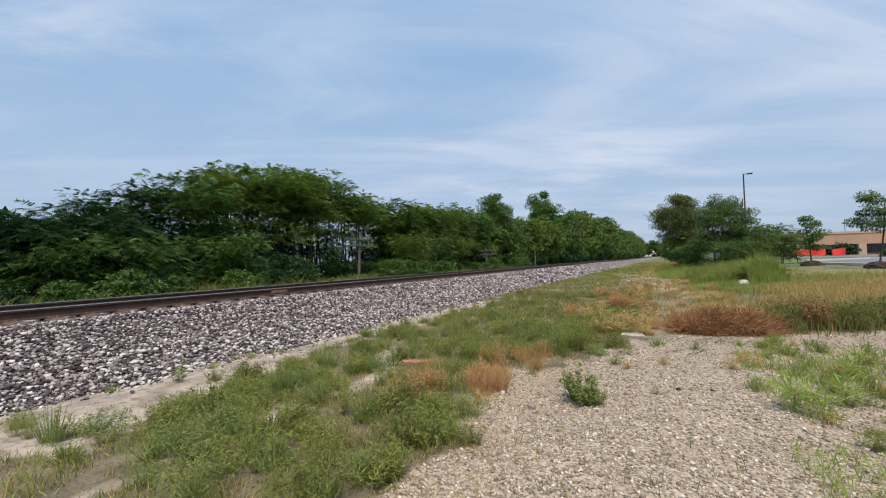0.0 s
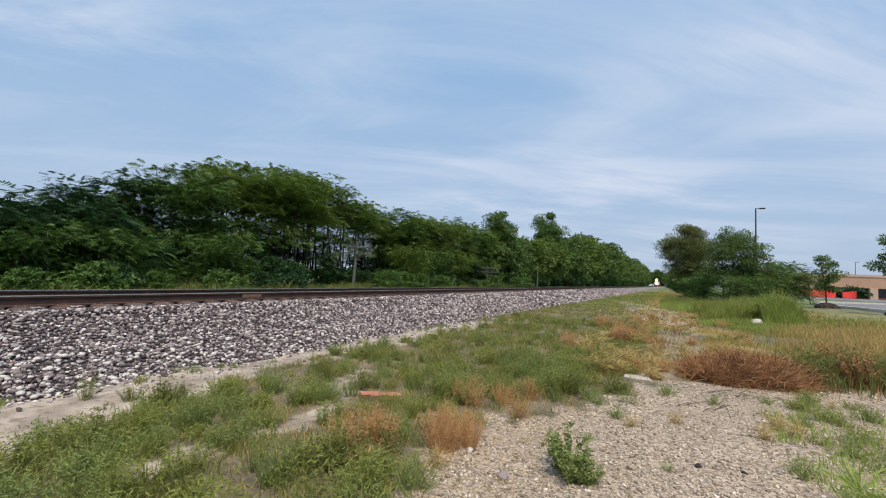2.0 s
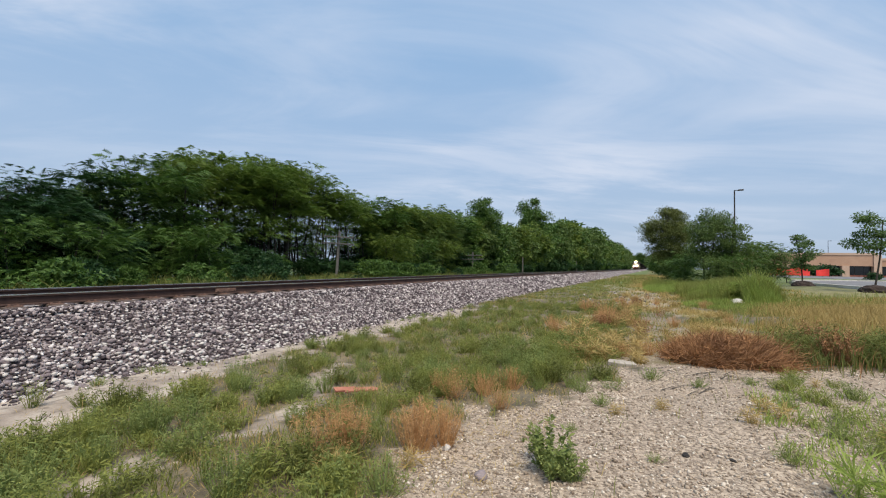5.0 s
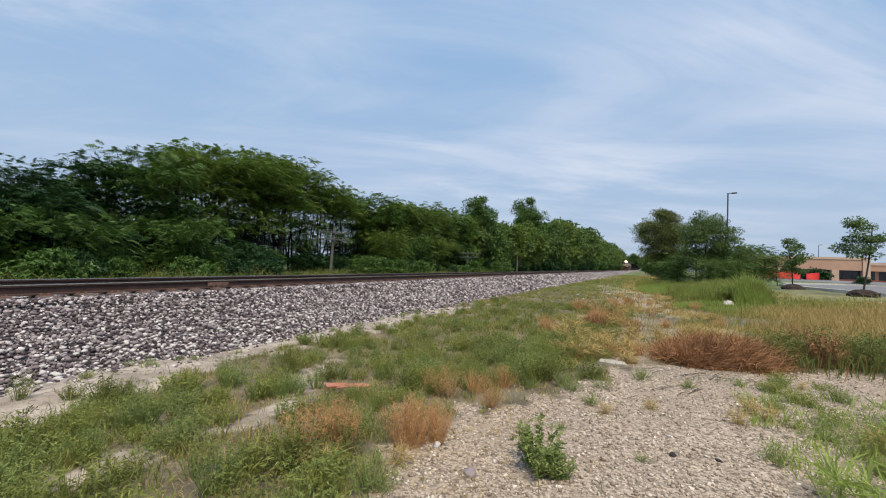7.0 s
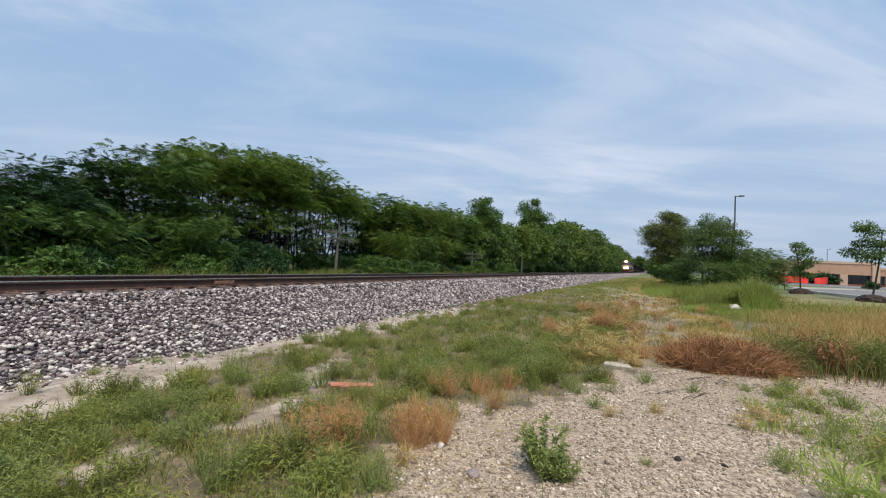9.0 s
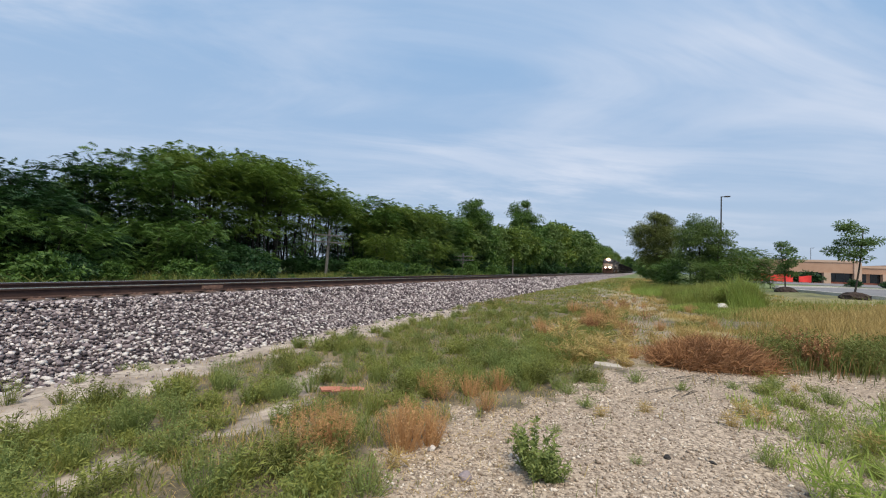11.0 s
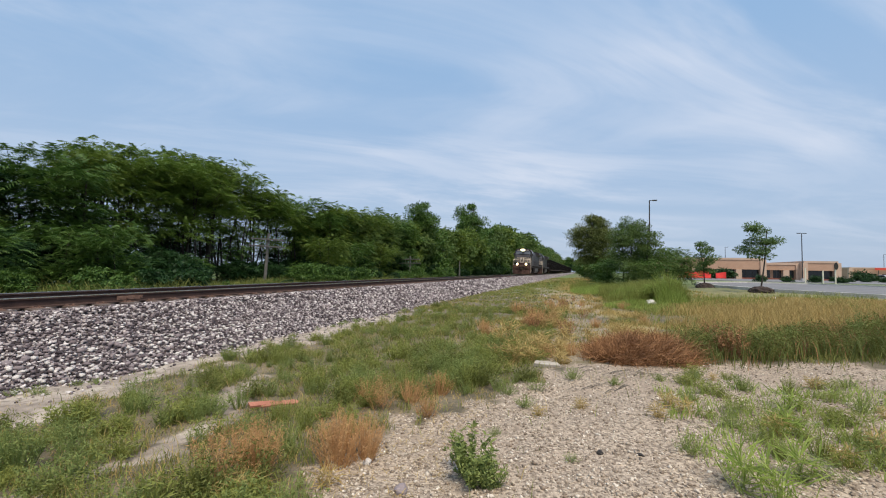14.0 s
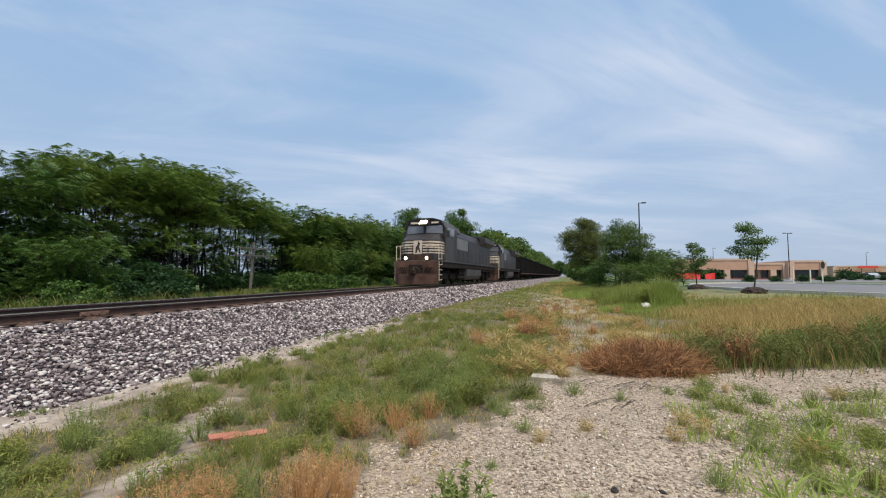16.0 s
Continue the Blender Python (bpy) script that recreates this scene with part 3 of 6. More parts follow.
build_track()

# ---- plants ----


def leaf_mesh_arrays(c, out, length, width, rs, droop=0.35, plain=False):
    """Folded four-cornered leaves at c, pointing along out."""
    k = len(c)
    d = out + rs.normal(0, 0.55, (k, 3)) - np.array([0, 0, droop])
    d /= np.linalg.norm(d, axis=1, keepdims=True) + 1e-9
    u = np.cross(d, rs.normal(0, 1, (k, 3)) * np.array([0.6, 0.6, 1.2]))
    u /= np.linalg.norm(u, axis=1, keepdims=True) + 1e-9
    L, W = length[:, None], width[:, None]
    nrm = np.cross(d, u)
    if plain:
        P = np.stack([c - u * W * 0.5, c + u * W * 0.5, c + d * L], 1)
        return P.reshape(-1, 3), np.arange(3 * k).reshape(-1, 3)
    P = np.stack([c, c + d * L * 0.45 + u * W * 0.5 - nrm * W * 0.18, c + d * L, c + d * L * 0.45 - u * W * 0.5 - nrm * W * 0.18], 1)
    i = np.arange(k)[:, None] * 4
    F = np.concatenate([i + np.array([[0, 1, 2]]), i + np.array([[0, 2, 3]])], 1).reshape(-1, 3)
    return P.reshape(-1, 3), F


def tube(points, radii, seg=6):
    V, F = [], []
    for j, (p, r) in enumerate(zip(points, radii)):
        for s in range(seg):
            a = 6.2832 * s / seg
            V.append((p[0] + r * math.cos(a), p[1] + r * math.sin(a), p[2]))
        if j:
            o = (j - 1) * seg
            F += [(o + s, o + (s + 1) % seg, o + seg + (s + 1) % seg, o + seg + s) for s in range(seg)]
    return np.array(V), np.array(F)


def frond_arrays(base, out, length, rs, pairs=6):
    """Pinnate leaves: pairs of leaflets along a drooping midrib."""
    k = len(base)
    d = out / (np.linalg.norm(out, axis=1, keepdims=True) + 1e-9)
    u = np.cross(d, np.array([0, 0, 1.0]) + rs.normal(0, 0.35, (k, 3)))
    u /= np.linalg.norm(u, axis=1, keepdims=True) + 1e-9
    L = length[:, None]
    fall = np.array([0, 0, 1.0]) * (0.25 + 0.35 * rs.rand(k, 1)) * L
    T = []
    for t in np.linspace(0.14, 0.92, pairs):
        p = base + d * L * t - fall * t * t
        size = L * (0.36 - 0.2 * abs(t - 0.4))
        for sgn in (-1, 1):
            tip = p + (u * sgn * 0.9 + d * 0.45 - np.array([0, 0, 0.3]) + rs.normal(0, 0.12, (k, 3))) * size
            T.append(np.stack([p - d * L * 0.055, p + d * L * 0.055, tip], 1))
    p = base + d * L * 0.9 - fall * 0.85
    T.append(np.stack([p - u * L * 0.05, p + u * L * 0.05, base + d * L * 1.15 - fall * 1.25], 1))
    P = np.stack(T, 1).reshape(-1, 3)
    return P, np.arange(len(P)).reshape(-1, 3)


def spray_centres(rs, clumps, height, radius, trunk, flat, seed, fade):
    """Flat sprays of foliage, thick under the top of a broad uneven dome and thinner below."""
    a, r = rs.rand(clumps) * 6.283, rs.rand(clumps) ** 0.55
    lob = 0.82 + 0.18 * np.sin(3 * a + seed) + rs.uniform(-0.12, 0.14, clumps)
    roof = height * (1 - 0.24 * r * r) * (0.97 + 0.1 * np.sin(5 * a + seed) * r + rs.uniform(-0.05, 0.06, clumps))
    z = roof - (roof - trunk) * rs.rand(clumps) ** fade
    return np.stack([np.cos(a) * r * radius * lob, np.sin(a) * r * radius * lob * flat, z], 1)


def tree_meshes(seed, height, radius, trunk, clumps, per, leaf, mat, stems=1, flat=0.8, clump=0.28, far=False, girth=0.017, frond=0.0, fade=1.9):
    """Meshes of a tree's trunk and crown: limbs reach to clumps of leaves in an uneven crown."""
    rs = np.random.RandomState(seed)
    cz, hz = (trunk + height) / 2, (height - trunk) / 2
    C = []
    while len(C) < clumps:
        p = rs.uniform(-1, 1, 3)
        r = np.linalg.norm(p)
        if 0.35 < r < 1.0:
            lob = 0.75 + 0.35 * math.sin(3 * math.atan2(p[1], p[0]) + seed) * 0.6 + rs.uniform(-0.15, 0.2)
            C.append((p[0] * radius * lob, p[1] * radius * lob * flat, cz + p[2] * hz * (0.92 + rs.uniform(-0.12, 0.1))))
    C = spray_centres(rs, clumps, height, radius, trunk, flat, seed, fade) if frond else np.array(C)
    TV, TF, off = [], [], 0
    for s in range(stems):
        bx, by = (rs.uniform(-0.35, 0.35, 2) * radius * (stems > 1))
        lean = rs.uniform(-0.12, 0.12, 2) * height
        z = np.linspace(-0.2, height * 0.86, 9)
        t = z / height
        r0 = girth * height / (1 + 0.7 * (stems > 1))
        pts = np.stack([bx + lean[0] * t + np.sin(t * 5 + s) * 0.05 * height * 0.3, by + lean[1] * t + np.cos(t * 4 + s) * 0.04 * height * 0.3, z], 1)
        v, f = tube(pts, r0 * (1 - 0.85 * np.clip(t, 0, 1)) + 0.012, 7)
        TV.append(v), TF.append(f + off)
        off += len(v)
        for c in C[s::stems][: 3 if far else max(5, clumps // (3 * stems))]:
            tz = min(max((c[2] - 0.35 * np.hypot(c[0], c[1])), 0.25 * height), 0.8 * height)
            a = np.array([np.interp(tz, z, pts[:, 0]), np.interp(tz, z, pts[:, 1]), tz])
            mid = (a + c) / 2 + np.array([0, 0, -0.06 * height * rs.rand()])
            v, f = tube(np.stack([a, mid, c]), np.array([0.35, 0.2, 0.08]) * r0 + 0.006, 4)
            TV.append(v), TF.append(f + off)
            off += len(v)
    trunk_me = fast_mesh("trunk", np.concatenate(TV), np.concatenate(TF), M_BARK, smooth=True)
    size = clump * radius * (0.7 + 0.7 * rs.rand(clumps))
    idx = np.repeat(np.arange(clumps), per)
    if frond:
        a, r = rs.rand(len(idx)) * 6.283, rs.rand(len(idx)) ** 0.6
        flatdir = np.stack([np.cos(a), np.sin(a), np.zeros(len(idx))], 1)
        P = C[idx] + flatdir * (size[idx] * r)[:, None] + np.array([0, 0, 1.0]) * (rs.normal(0, 0.22, len(idx)) * size[idx])[:, None]
        out = flatdir + C[idx] * np.array([0.5, 0.5, 0]) / radius + rs.normal(0, 0.35, (len(idx), 3)) + np.array([0, 0, 0.25])
        V, F = frond_arrays(P, out, frond * (0.6 + 0.6 * rs.rand(len(idx))), rs)
        return trunk_me, fast_mesh("crown", V, F[V[:, 2].reshape(-1, 3).min(1) > 0.02], mat)
    o = rs.normal(0, 1, (len(idx), 3))
    o /= np.linalg.norm(o, axis=1, keepdims=True)
    rad = size[idx] * rs.rand(len(idx)) ** 0.45
    P = C[idx] + o * rad[:, None] * np.array([1.3, 1.3, 0.58])
    V, F = leaf_mesh_arrays(P, o, leaf * (0.6 + 0.8 * rs.rand(len(idx))), leaf * (0.6 if far else 0.42) * (0.7 + 0.6 * rs.rand(len(idx))), rs, plain=far)
    keep = V[:, 2].reshape(-1, 3 if far else 4).min(1) > 0.02
    fk = keep if far else np.repeat(keep, 2)
    return trunk_me, fast_mesh("crown", V, F[fk], mat)


def plant_tree(meshes, m, label, name="tree", category="tree", group="", kind=""):
    t = thing(name, m, label, category, group, kind)
    for nm, me in zip(("trunk", "crown"), meshes):
        o = new(nm, me)
        o.parent = t
    return t


def scaled(x, y, z, rz, s, sz=None):
    return pose(x, y, z, 0, 0, rz) @ Matrix.Diagonal((s, s, s if sz is None else sz, 1))


def build_woods():
    rs = random.Random(11)
    tall = [tree_meshes(20 + i, 9.0, 3.7, 3.0, 92, 30, 0.24, (M_LEAF_LIGHT, M_CANOPY, M_CANOPY)[i], stems=5, clump=0.18, frond=0.56, fade=2.7, girth=0.014) for i in range(3)]
    full = [tree_meshes(40 + i, 8.0, 3.2, 0.9, 84, 24, 0.3, (M_LEAF, M_LEAF_DARK_SHADE, M_VERGE, M_LEAF_LIGHT)[i], stems=2, clump=0.23, frond=0.74) for i in range(4)]
    shrub = [tree_meshes(60 + i, 3.2, 2.0, 0.2, 40, 26, 0.22, (M_LEAF_DARK_SHADE, M_LEAF, M_VERGE)[i], stems=2, clump=0.3, frond=0.45) for i in range(3)]
    full_far = [tree_meshes(45 + i, 8.0, 3.2, 1.0, 60, 64, 0.49, (M_LEAF, M_LEAF_DARK_SHADE, M_VERGE, M_LEAF_LIGHT)[i], stems=1, clump=0.25, far=True) for i in range(4)]
    shrub_far = [tree_meshes(65 + i, 3.2, 2.0, 0.2, 30, 60, 0.42, (M_LEAF_DARK_SHADE, M_LEAF, M_VERGE)[i], stems=1, clump=0.3, far=True) for i in range(3)]
    # Same shrub in lighter leaves, sunlight put into the colour.
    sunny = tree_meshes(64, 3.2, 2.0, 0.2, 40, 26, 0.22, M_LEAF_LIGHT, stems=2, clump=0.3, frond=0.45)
    weedy = [tree_meshes(68 + i, 3.2, 2.0, 0.2, 30, 90, 0.3, (M_LEAF_DARK_SHADE, M_LEAF)[i], stems=1, clump=0.3, far=True) for i in range(2)]
    slim = tree_meshes(70, 10.0, 2.6, 3.0, 44, 260, 0.26, M_LEAF, stems=1, clump=0.28)

    def top(y):
        return np.interp(y, [-20, 0, 4, 8.4, 11, 15, 19, 24, 28, 32, 36, 45, 55, 80, 124, 284, 600], [3.2, 3.4, 3.9, 4.9, 6.0, 6.9, 8.3, 8.8, 7.6, 6.9, 7.0, 7.3, 7.8, 10.0, 15.0, 16.5, 16.5]) - 0.2

    lab = "leafy green deciduous tree in the lineside thicket"
    # canopy trees with bare stems, then the solid thicket on either side
    for x, y, k in ((-22.5, 16.0, 0), (-23.5, 18.6, 1), (-22.2, 21.3, 2), (-23.5, 24.5, 0), (-22.0, 28.0, 1), (-23.0, 31.0, 0), (-22.6, 17.4, 1), (-23.2, 23.0, 2), (-22.9, 26.3, 1), (-24.0, 21.4, 0)):
        h = float(top(y)) * (0.94 if x > -22.3 else 1.0)
        plant_tree(tall[k], scaled(x - 1.4, y - 0.6, 0.25, rs.uniform(0, 360), h / 9.0 * 1.02, h / 9.0 * 1.0), "tall leafy tree with bare slender stems and spreading crown", group="lineside trees")
    # Back row in dark leaves: shade beneath the canopy put into the colour.
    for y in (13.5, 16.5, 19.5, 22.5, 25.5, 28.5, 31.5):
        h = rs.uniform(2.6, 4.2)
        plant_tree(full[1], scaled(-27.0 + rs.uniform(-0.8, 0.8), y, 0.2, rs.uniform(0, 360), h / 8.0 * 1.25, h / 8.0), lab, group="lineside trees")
    thin = [tree_meshes(75 + i, 6.0, 2.6, 1.5, 20, 12, 0.22, (M_LEAF_DARK_SHADE, M_LEAF)[i], stems=4, clump=0.26, frond=0.6) for i in range(2)]
    for k in range(4):
        plant_tree(thin[k % 2], scaled(-24.5 + rs.uniform(-1.2, 1.5), 13.5 + 3.3 * k, 0.25, rs.uniform(0, 360), 0.9), "slender sapling with sparse leaves in the thicket", group="lineside trees")
    y = -16.0
    while y < 420:
        gap = 2.4 if y < 40 else (3.2 if y < 100 else 7.0)
        h = float(top(y)) * (rs.uniform(0.94, 1.08) if 30 < y < 60 else rs.uniform(0.78, 1.06))
        low = 13 < y < 33
        if not low:
            # Past y 36 paler, more mixed leaves: distance haze put into their colour.
            plant_tree((full if y < 50 else full_far)[rs.choice((0, 1, 0, 2)) if y < 36 else rs.choice((0, 2, 3, 2))], scaled(-22.0 + rs.uniform(-1.2, 1.2), y, 0.2, rs.uniform(0, 360), h / 8.0 if y > 12 else h / 8.0 * 1.05, h / 8.0), lab, group="lineside trees")
        if y < 12 or 33 < y < 140:
            plant_tree(full_far[rs.randrange(3)], scaled(-26.5 + rs.uniform(-1, 1), y + 1.5, 0.2, rs.uniform(0, 360), h / 8.0 * 0.95), lab, group="lineside trees")
        y += gap
    for x, y, k in ((-22.6, 31.6, 0), (-21.8, 34.2, 3), (-23.0, 36.8, 0), (-21.6, 39.4, 3)):
        plant_tree(full[k], scaled(x, y, 0.2, rs.uniform(0, 360), 0.95, 0.9), lab, group="lineside trees")

    def by_pole(y):
        return min(abs(y - p) for p in (21.0, 43.5, 63.5, 115.0)) < 2.6

    # single bushes that stand out before the thicket
    for x, y, k, s, sz in ((-18.9, 13.3, 1, 0.78, 0.95), (-18.8, 8.6, 1, 0.8, 0.85), (-18.6, 6.4, 1, 0.75, 0.8), (-19.4, 29.6, 3, 0.95, 1.2), (-19.0, 33.5, 1, 0.9, 1.15), (-19.4, 38.0, 3, 1.0, 1.2)):
        plant_tree(shrub[k] if k < 3 else sunny, scaled(x, y, 0.1, rs.uniform(0, 360), s, sz), "spreading feathery-leaved bush before the thicket", "shrub", "shrub", "lineside shrubs")
    y = -10.0
    # Mostly dark-leaved, so the shade under the trees lies in the leaf colour.
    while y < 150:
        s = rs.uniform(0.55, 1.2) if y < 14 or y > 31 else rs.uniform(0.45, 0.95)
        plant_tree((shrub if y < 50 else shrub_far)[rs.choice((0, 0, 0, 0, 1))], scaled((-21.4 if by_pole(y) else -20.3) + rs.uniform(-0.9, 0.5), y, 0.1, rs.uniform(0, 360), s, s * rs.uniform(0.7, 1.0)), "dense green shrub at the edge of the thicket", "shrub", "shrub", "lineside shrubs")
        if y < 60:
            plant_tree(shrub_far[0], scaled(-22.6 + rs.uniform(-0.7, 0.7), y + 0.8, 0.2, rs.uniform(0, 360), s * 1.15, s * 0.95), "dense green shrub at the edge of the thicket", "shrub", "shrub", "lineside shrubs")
        y += 2.5 if y < 60 else 4.0
    for k in range(44):
        plant_tree(shrub_far[k % 2], scaled(-20.5 + rs.uniform(-0.8, 0.8), 150 + 6.0 * k, 0.0, rs.uniform(0, 360), 1.7), "dense green shrub at the edge of the thicket", "shrub", "shrub", "lineside shrubs")
    plant_tree(slim, scaled(-23.4, 87.0, 0.2, 30, 1.36, 1.66), "tall narrow tree standing above the thicket", group="lineside trees")
    plant_tree(slim, scaled(-21.5, 55.0, 0.2, 100, 1.05, 1.14), "tall narrow tree standing above the thicket", group="lineside trees")
    for k in range(46):
        s = rs.uniform(0.22, 0.5) * (0.45 if by_pole(-4 + 1.35 * k + 1.0) else 1.0)
        plant_tree(weedy[rs.randrange(2)], scaled(rs.uniform(-17.9, -15.2), -4 + 1.35 * k, 0.1, rs.uniform(0, 360), s), "low leafy weed bush along the far side of the track", "weed_bush", "shrub", "lineside weed bushes")
    # trees on the other side of the line
    big = tree_meshes(81, 8.3, 3.1, 1.7, 170, 170, 0.19, M_LEAF_OLIVE, stems=1, clump=0.22)
    plant_tree(big, scaled(1.6, 55.0, 0.2, 20, 1.03, 1.0), "broad olive-green tree standing by the track", group="trees by the verge")
    green = tree_meshes(82, 5.9, 2.2, 0.5, 140, 190, 0.125, M_VERGE, stems=3, clump=0.19)
    plant_tree(green, scaled(3.8, 36.0, 0.25, 70, 1.0), "full dark-green tree among verge bushes", group="trees by the verge")
    for x, y, s, k in ((2.2, 38, 0.8, 0), (5.4, 37.0, 0.95, 1), (6.4, 40.0, 0.85, 0), (7.6, 42.0, 0.95, 1), (8.3, 40.0, 0.7, 1), (3.6, 33.0, 0.6, 1), (4.6, 34.0, 0.65, 0), (2.4, 50, 0.8, 0), (1.7, 53.5, 0.75, 1), (2.6, 60, 1.1, 1), (1.8, 57.5, 0.7, 0)):
        plant_tree(shrub[1 + k], scaled(x, y, float(land(x, y)), rs.uniform(0, 360), s), "dark leafy bush beneath the verge trees", "shrub", "shrub", "verge bushes")
    bright = tree_meshes(83, 1.75, 0.95, 0.05, 34, 190, 0.13, M_BUSH, stems=5, clump=0.3)
    for x, y, s in ((2.7, 20.6, 0.38), (3.2, 20.5, 0.42), (3.65, 20.5, 0.45)):
        plant_tree(bright, scaled(x, y, float(land(x, y)), rs.uniform(0, 360), s, s * 1.3), "bright yellow-green bushy weed in the verge", "bush", "bush", "bright bushes")
    # trees and bushes that close the view down the line
    for k in range(13):
        plant_tree(full_far[k % 4], scaled(-52 + 8.0 * k + rs.uniform(-2, 2), 705 + rs.uniform(-6, 12), 0.0, rs.uniform(0, 360), 3.0, rs.uniform(2.3, 3.4)), "distant dark tree on the skyline", group="distant trees")
    for x, y, s in ((2.0, 84, 1.3), (3.0, 97, 1.5), (1.4, 112, 1.5), (2.5, 130, 1.8), (1.2, 150, 1.9), (1.0, 185, 2.2), (0.4, 225, 2.4), (0.2, 270, 2.6), (0.2, 330, 2.6), (5.0, 110, 2.0), (6.0, 160, 2.4)):
        plant_tree(shrub_far[1 + int(y) % 2], scaled(x, y, 0.0, rs.uniform(0, 360), s), "leafy bush beside the line beyond the verge", "shrub", "shrub", "verge bushes")
    # far trees along the horizon
    for i in range(34):
        a = i / 33
        x, y = 60 + 420 * a, 420 - 180 * a
        plant_tree(full_far[i % 3], scaled(x, y, 0.3, rs.uniform(0, 360), rs.uniform(1.0, 1.5), rs.uniform(0.7, 0.95)), "distant dark tree on the skyline", group="distant trees")


build_woods()

# ---- telegraph poles ----


def telegraph_pole():
    t = thing("telegraph_pole", pose(0, 0, 0), "old weathered wooden telegraph pole with two crossarms", "telegraph pole", "telegraph poles")
    part("pole", rod(BM(), (0, 0, -0.5), (0, 0, 3.95), 0.105, 0.08, 10), M_POLE, t)
    for z, w in ((3.58, 1.25), (3.14, 1.35)):
        arm = part("crossarm", box(BM(), -w, w, -0.16, -0.06, z - 0.04, z + 0.04, 0.008), M_POLE, t)
        for k in range(8):
            x = -w + 0.15 + k * (2 * w - 0.3) / 7
            p = rod(BM(), (x, -0.11, z + 0.06), (x, -0.11, z + 0.14), 0.014, seg=6)
            rod(p, (x, -0.11, z + 0.12), (x, -0.11, z + 0.17), 0.028, 0.02, 8)
            part("insulator", p, M_INSUL, arm, "small glass insulator on a pin")
    for sx in (-1, 1):
        part("brace", rod(BM(), (sx * 0.62, -0.1, 3.15), (0, -0.1, 2.65), 0.012, seg=6), M_POLE, t)
    return t


def build_poles():
    first = telegraph_pole()
    spots = [(-18.6, 21.95, 0.25, 0.82, -3.5), (-18.6, 44.6, 0.1, 0.71, 0.6)]
    for i, (x, y, z, s, lean) in enumerate(spots):
        m = pose(x, y, z - 0.05, 0, -lean, 0) @ Matrix.Translation((0, 0, -(1 - s) * 3.95))
        if i == 0:
            first.matrix_basis = m
        else:
            copy_thing(first, m)
    for y, top in ((64.6, 2.75), (115.0, 2.9)):
        t = thing("bare_pole", pose(-18.6, y, 0), "weathered wooden pole without crossarms beside the track", "pole", "bare poles")
        part("shaft", rod(BM(), (0, 0, -0.3), (0, 0, top), 0.11, 0.085, 10), M_POLE, t)
        part("cap", rod(BM(), (0, 0, top), (0, 0, top + 0.05), 0.1, 0.03, 10), M_RUST_PLATE, t, "small rusty cap")


build_poles()

# ---- train ----


def bogie(parent, y, axles, gap, half=1.02, r=0.52):
    span = (axles - 1) * gap / 2
    for sx in (-1, 1):
        f = BM()
        prism(f, [(y - span - 0.55, 0.62), (y - span - 0.3, 0.9), (y - 0.5, 0.78), (y + 0.5, 0.78), (y + span + 0.3, 0.9), (y + span + 0.55, 0.62), (y + span + 0.2, 0.42), (y + 0.4, 0.36), (y - 0.4, 0.36), (y - span - 0.2, 0.42)], "x", sx * half - 0.07, sx * half + 0.07, 0.02)
        for k in range(axles):
            yy = y - span + k * gap
            box(f, sx * (half + 0.12) - 0.1, sx * (half + 0.12) + 0.1, yy - 0.16, yy + 0.16, 0.4, 0.72, 0.03)
            for dy in (-0.3, 0.3):
                rod(f, (sx * (half + 0.05), yy + dy, 0.72), (sx * (half + 0.05), yy + dy, 1.0), 0.07, seg=8)
        part("bogie_frame", f, M_UNDER, parent, "grimy cast bogie side frame")
    for k in range(axles):
        yy = y - span + k * gap
        w = BM()
        for sx in (-1, 1):
            rod(w, (sx * 0.7, 0, 0), (sx * 0.83, 0, 0), r, seg=24)
            rod(w, (sx * 0.66, 0, 0), (sx * 0.7, 0, 0), r + 0.03, seg=24)
            for a in range(5):
                box(w, min(sx * 0.825, sx * 0.845), max(sx * 0.825, sx * 0.845), math.cos(a * 1.2566) * r * 0.55 - 0.05, math.cos(a * 1.2566) * r * 0.55 + 0.05, math.sin(a * 1.2566) * r * 0.55 - 0.05, math.sin(a * 1.2566) * r * 0.55 + 0.05)
        rod(w, (-0.7, 0, 0), (0.7, 0, 0), 0.09, seg=10)
        wheels = part("wheelset", w, M_UNDER, parent, "dark steel wheels on an axle")
        wheels.location = (0, yy, r)


def coupler(parent, y, sgn):
    c = box(BM(), -0.11, 0.11, min(y, y - sgn * 0.7), max(y, y - sgn * 0.7), 0.76, 1.0, 0.03)
    box(c, -0.2, 0.16, y - 0.14, y + 0.14, 0.7, 1.06, 0.06)
    part("coupler", c, M_UNDER, parent, "rusty knuckle coupler")


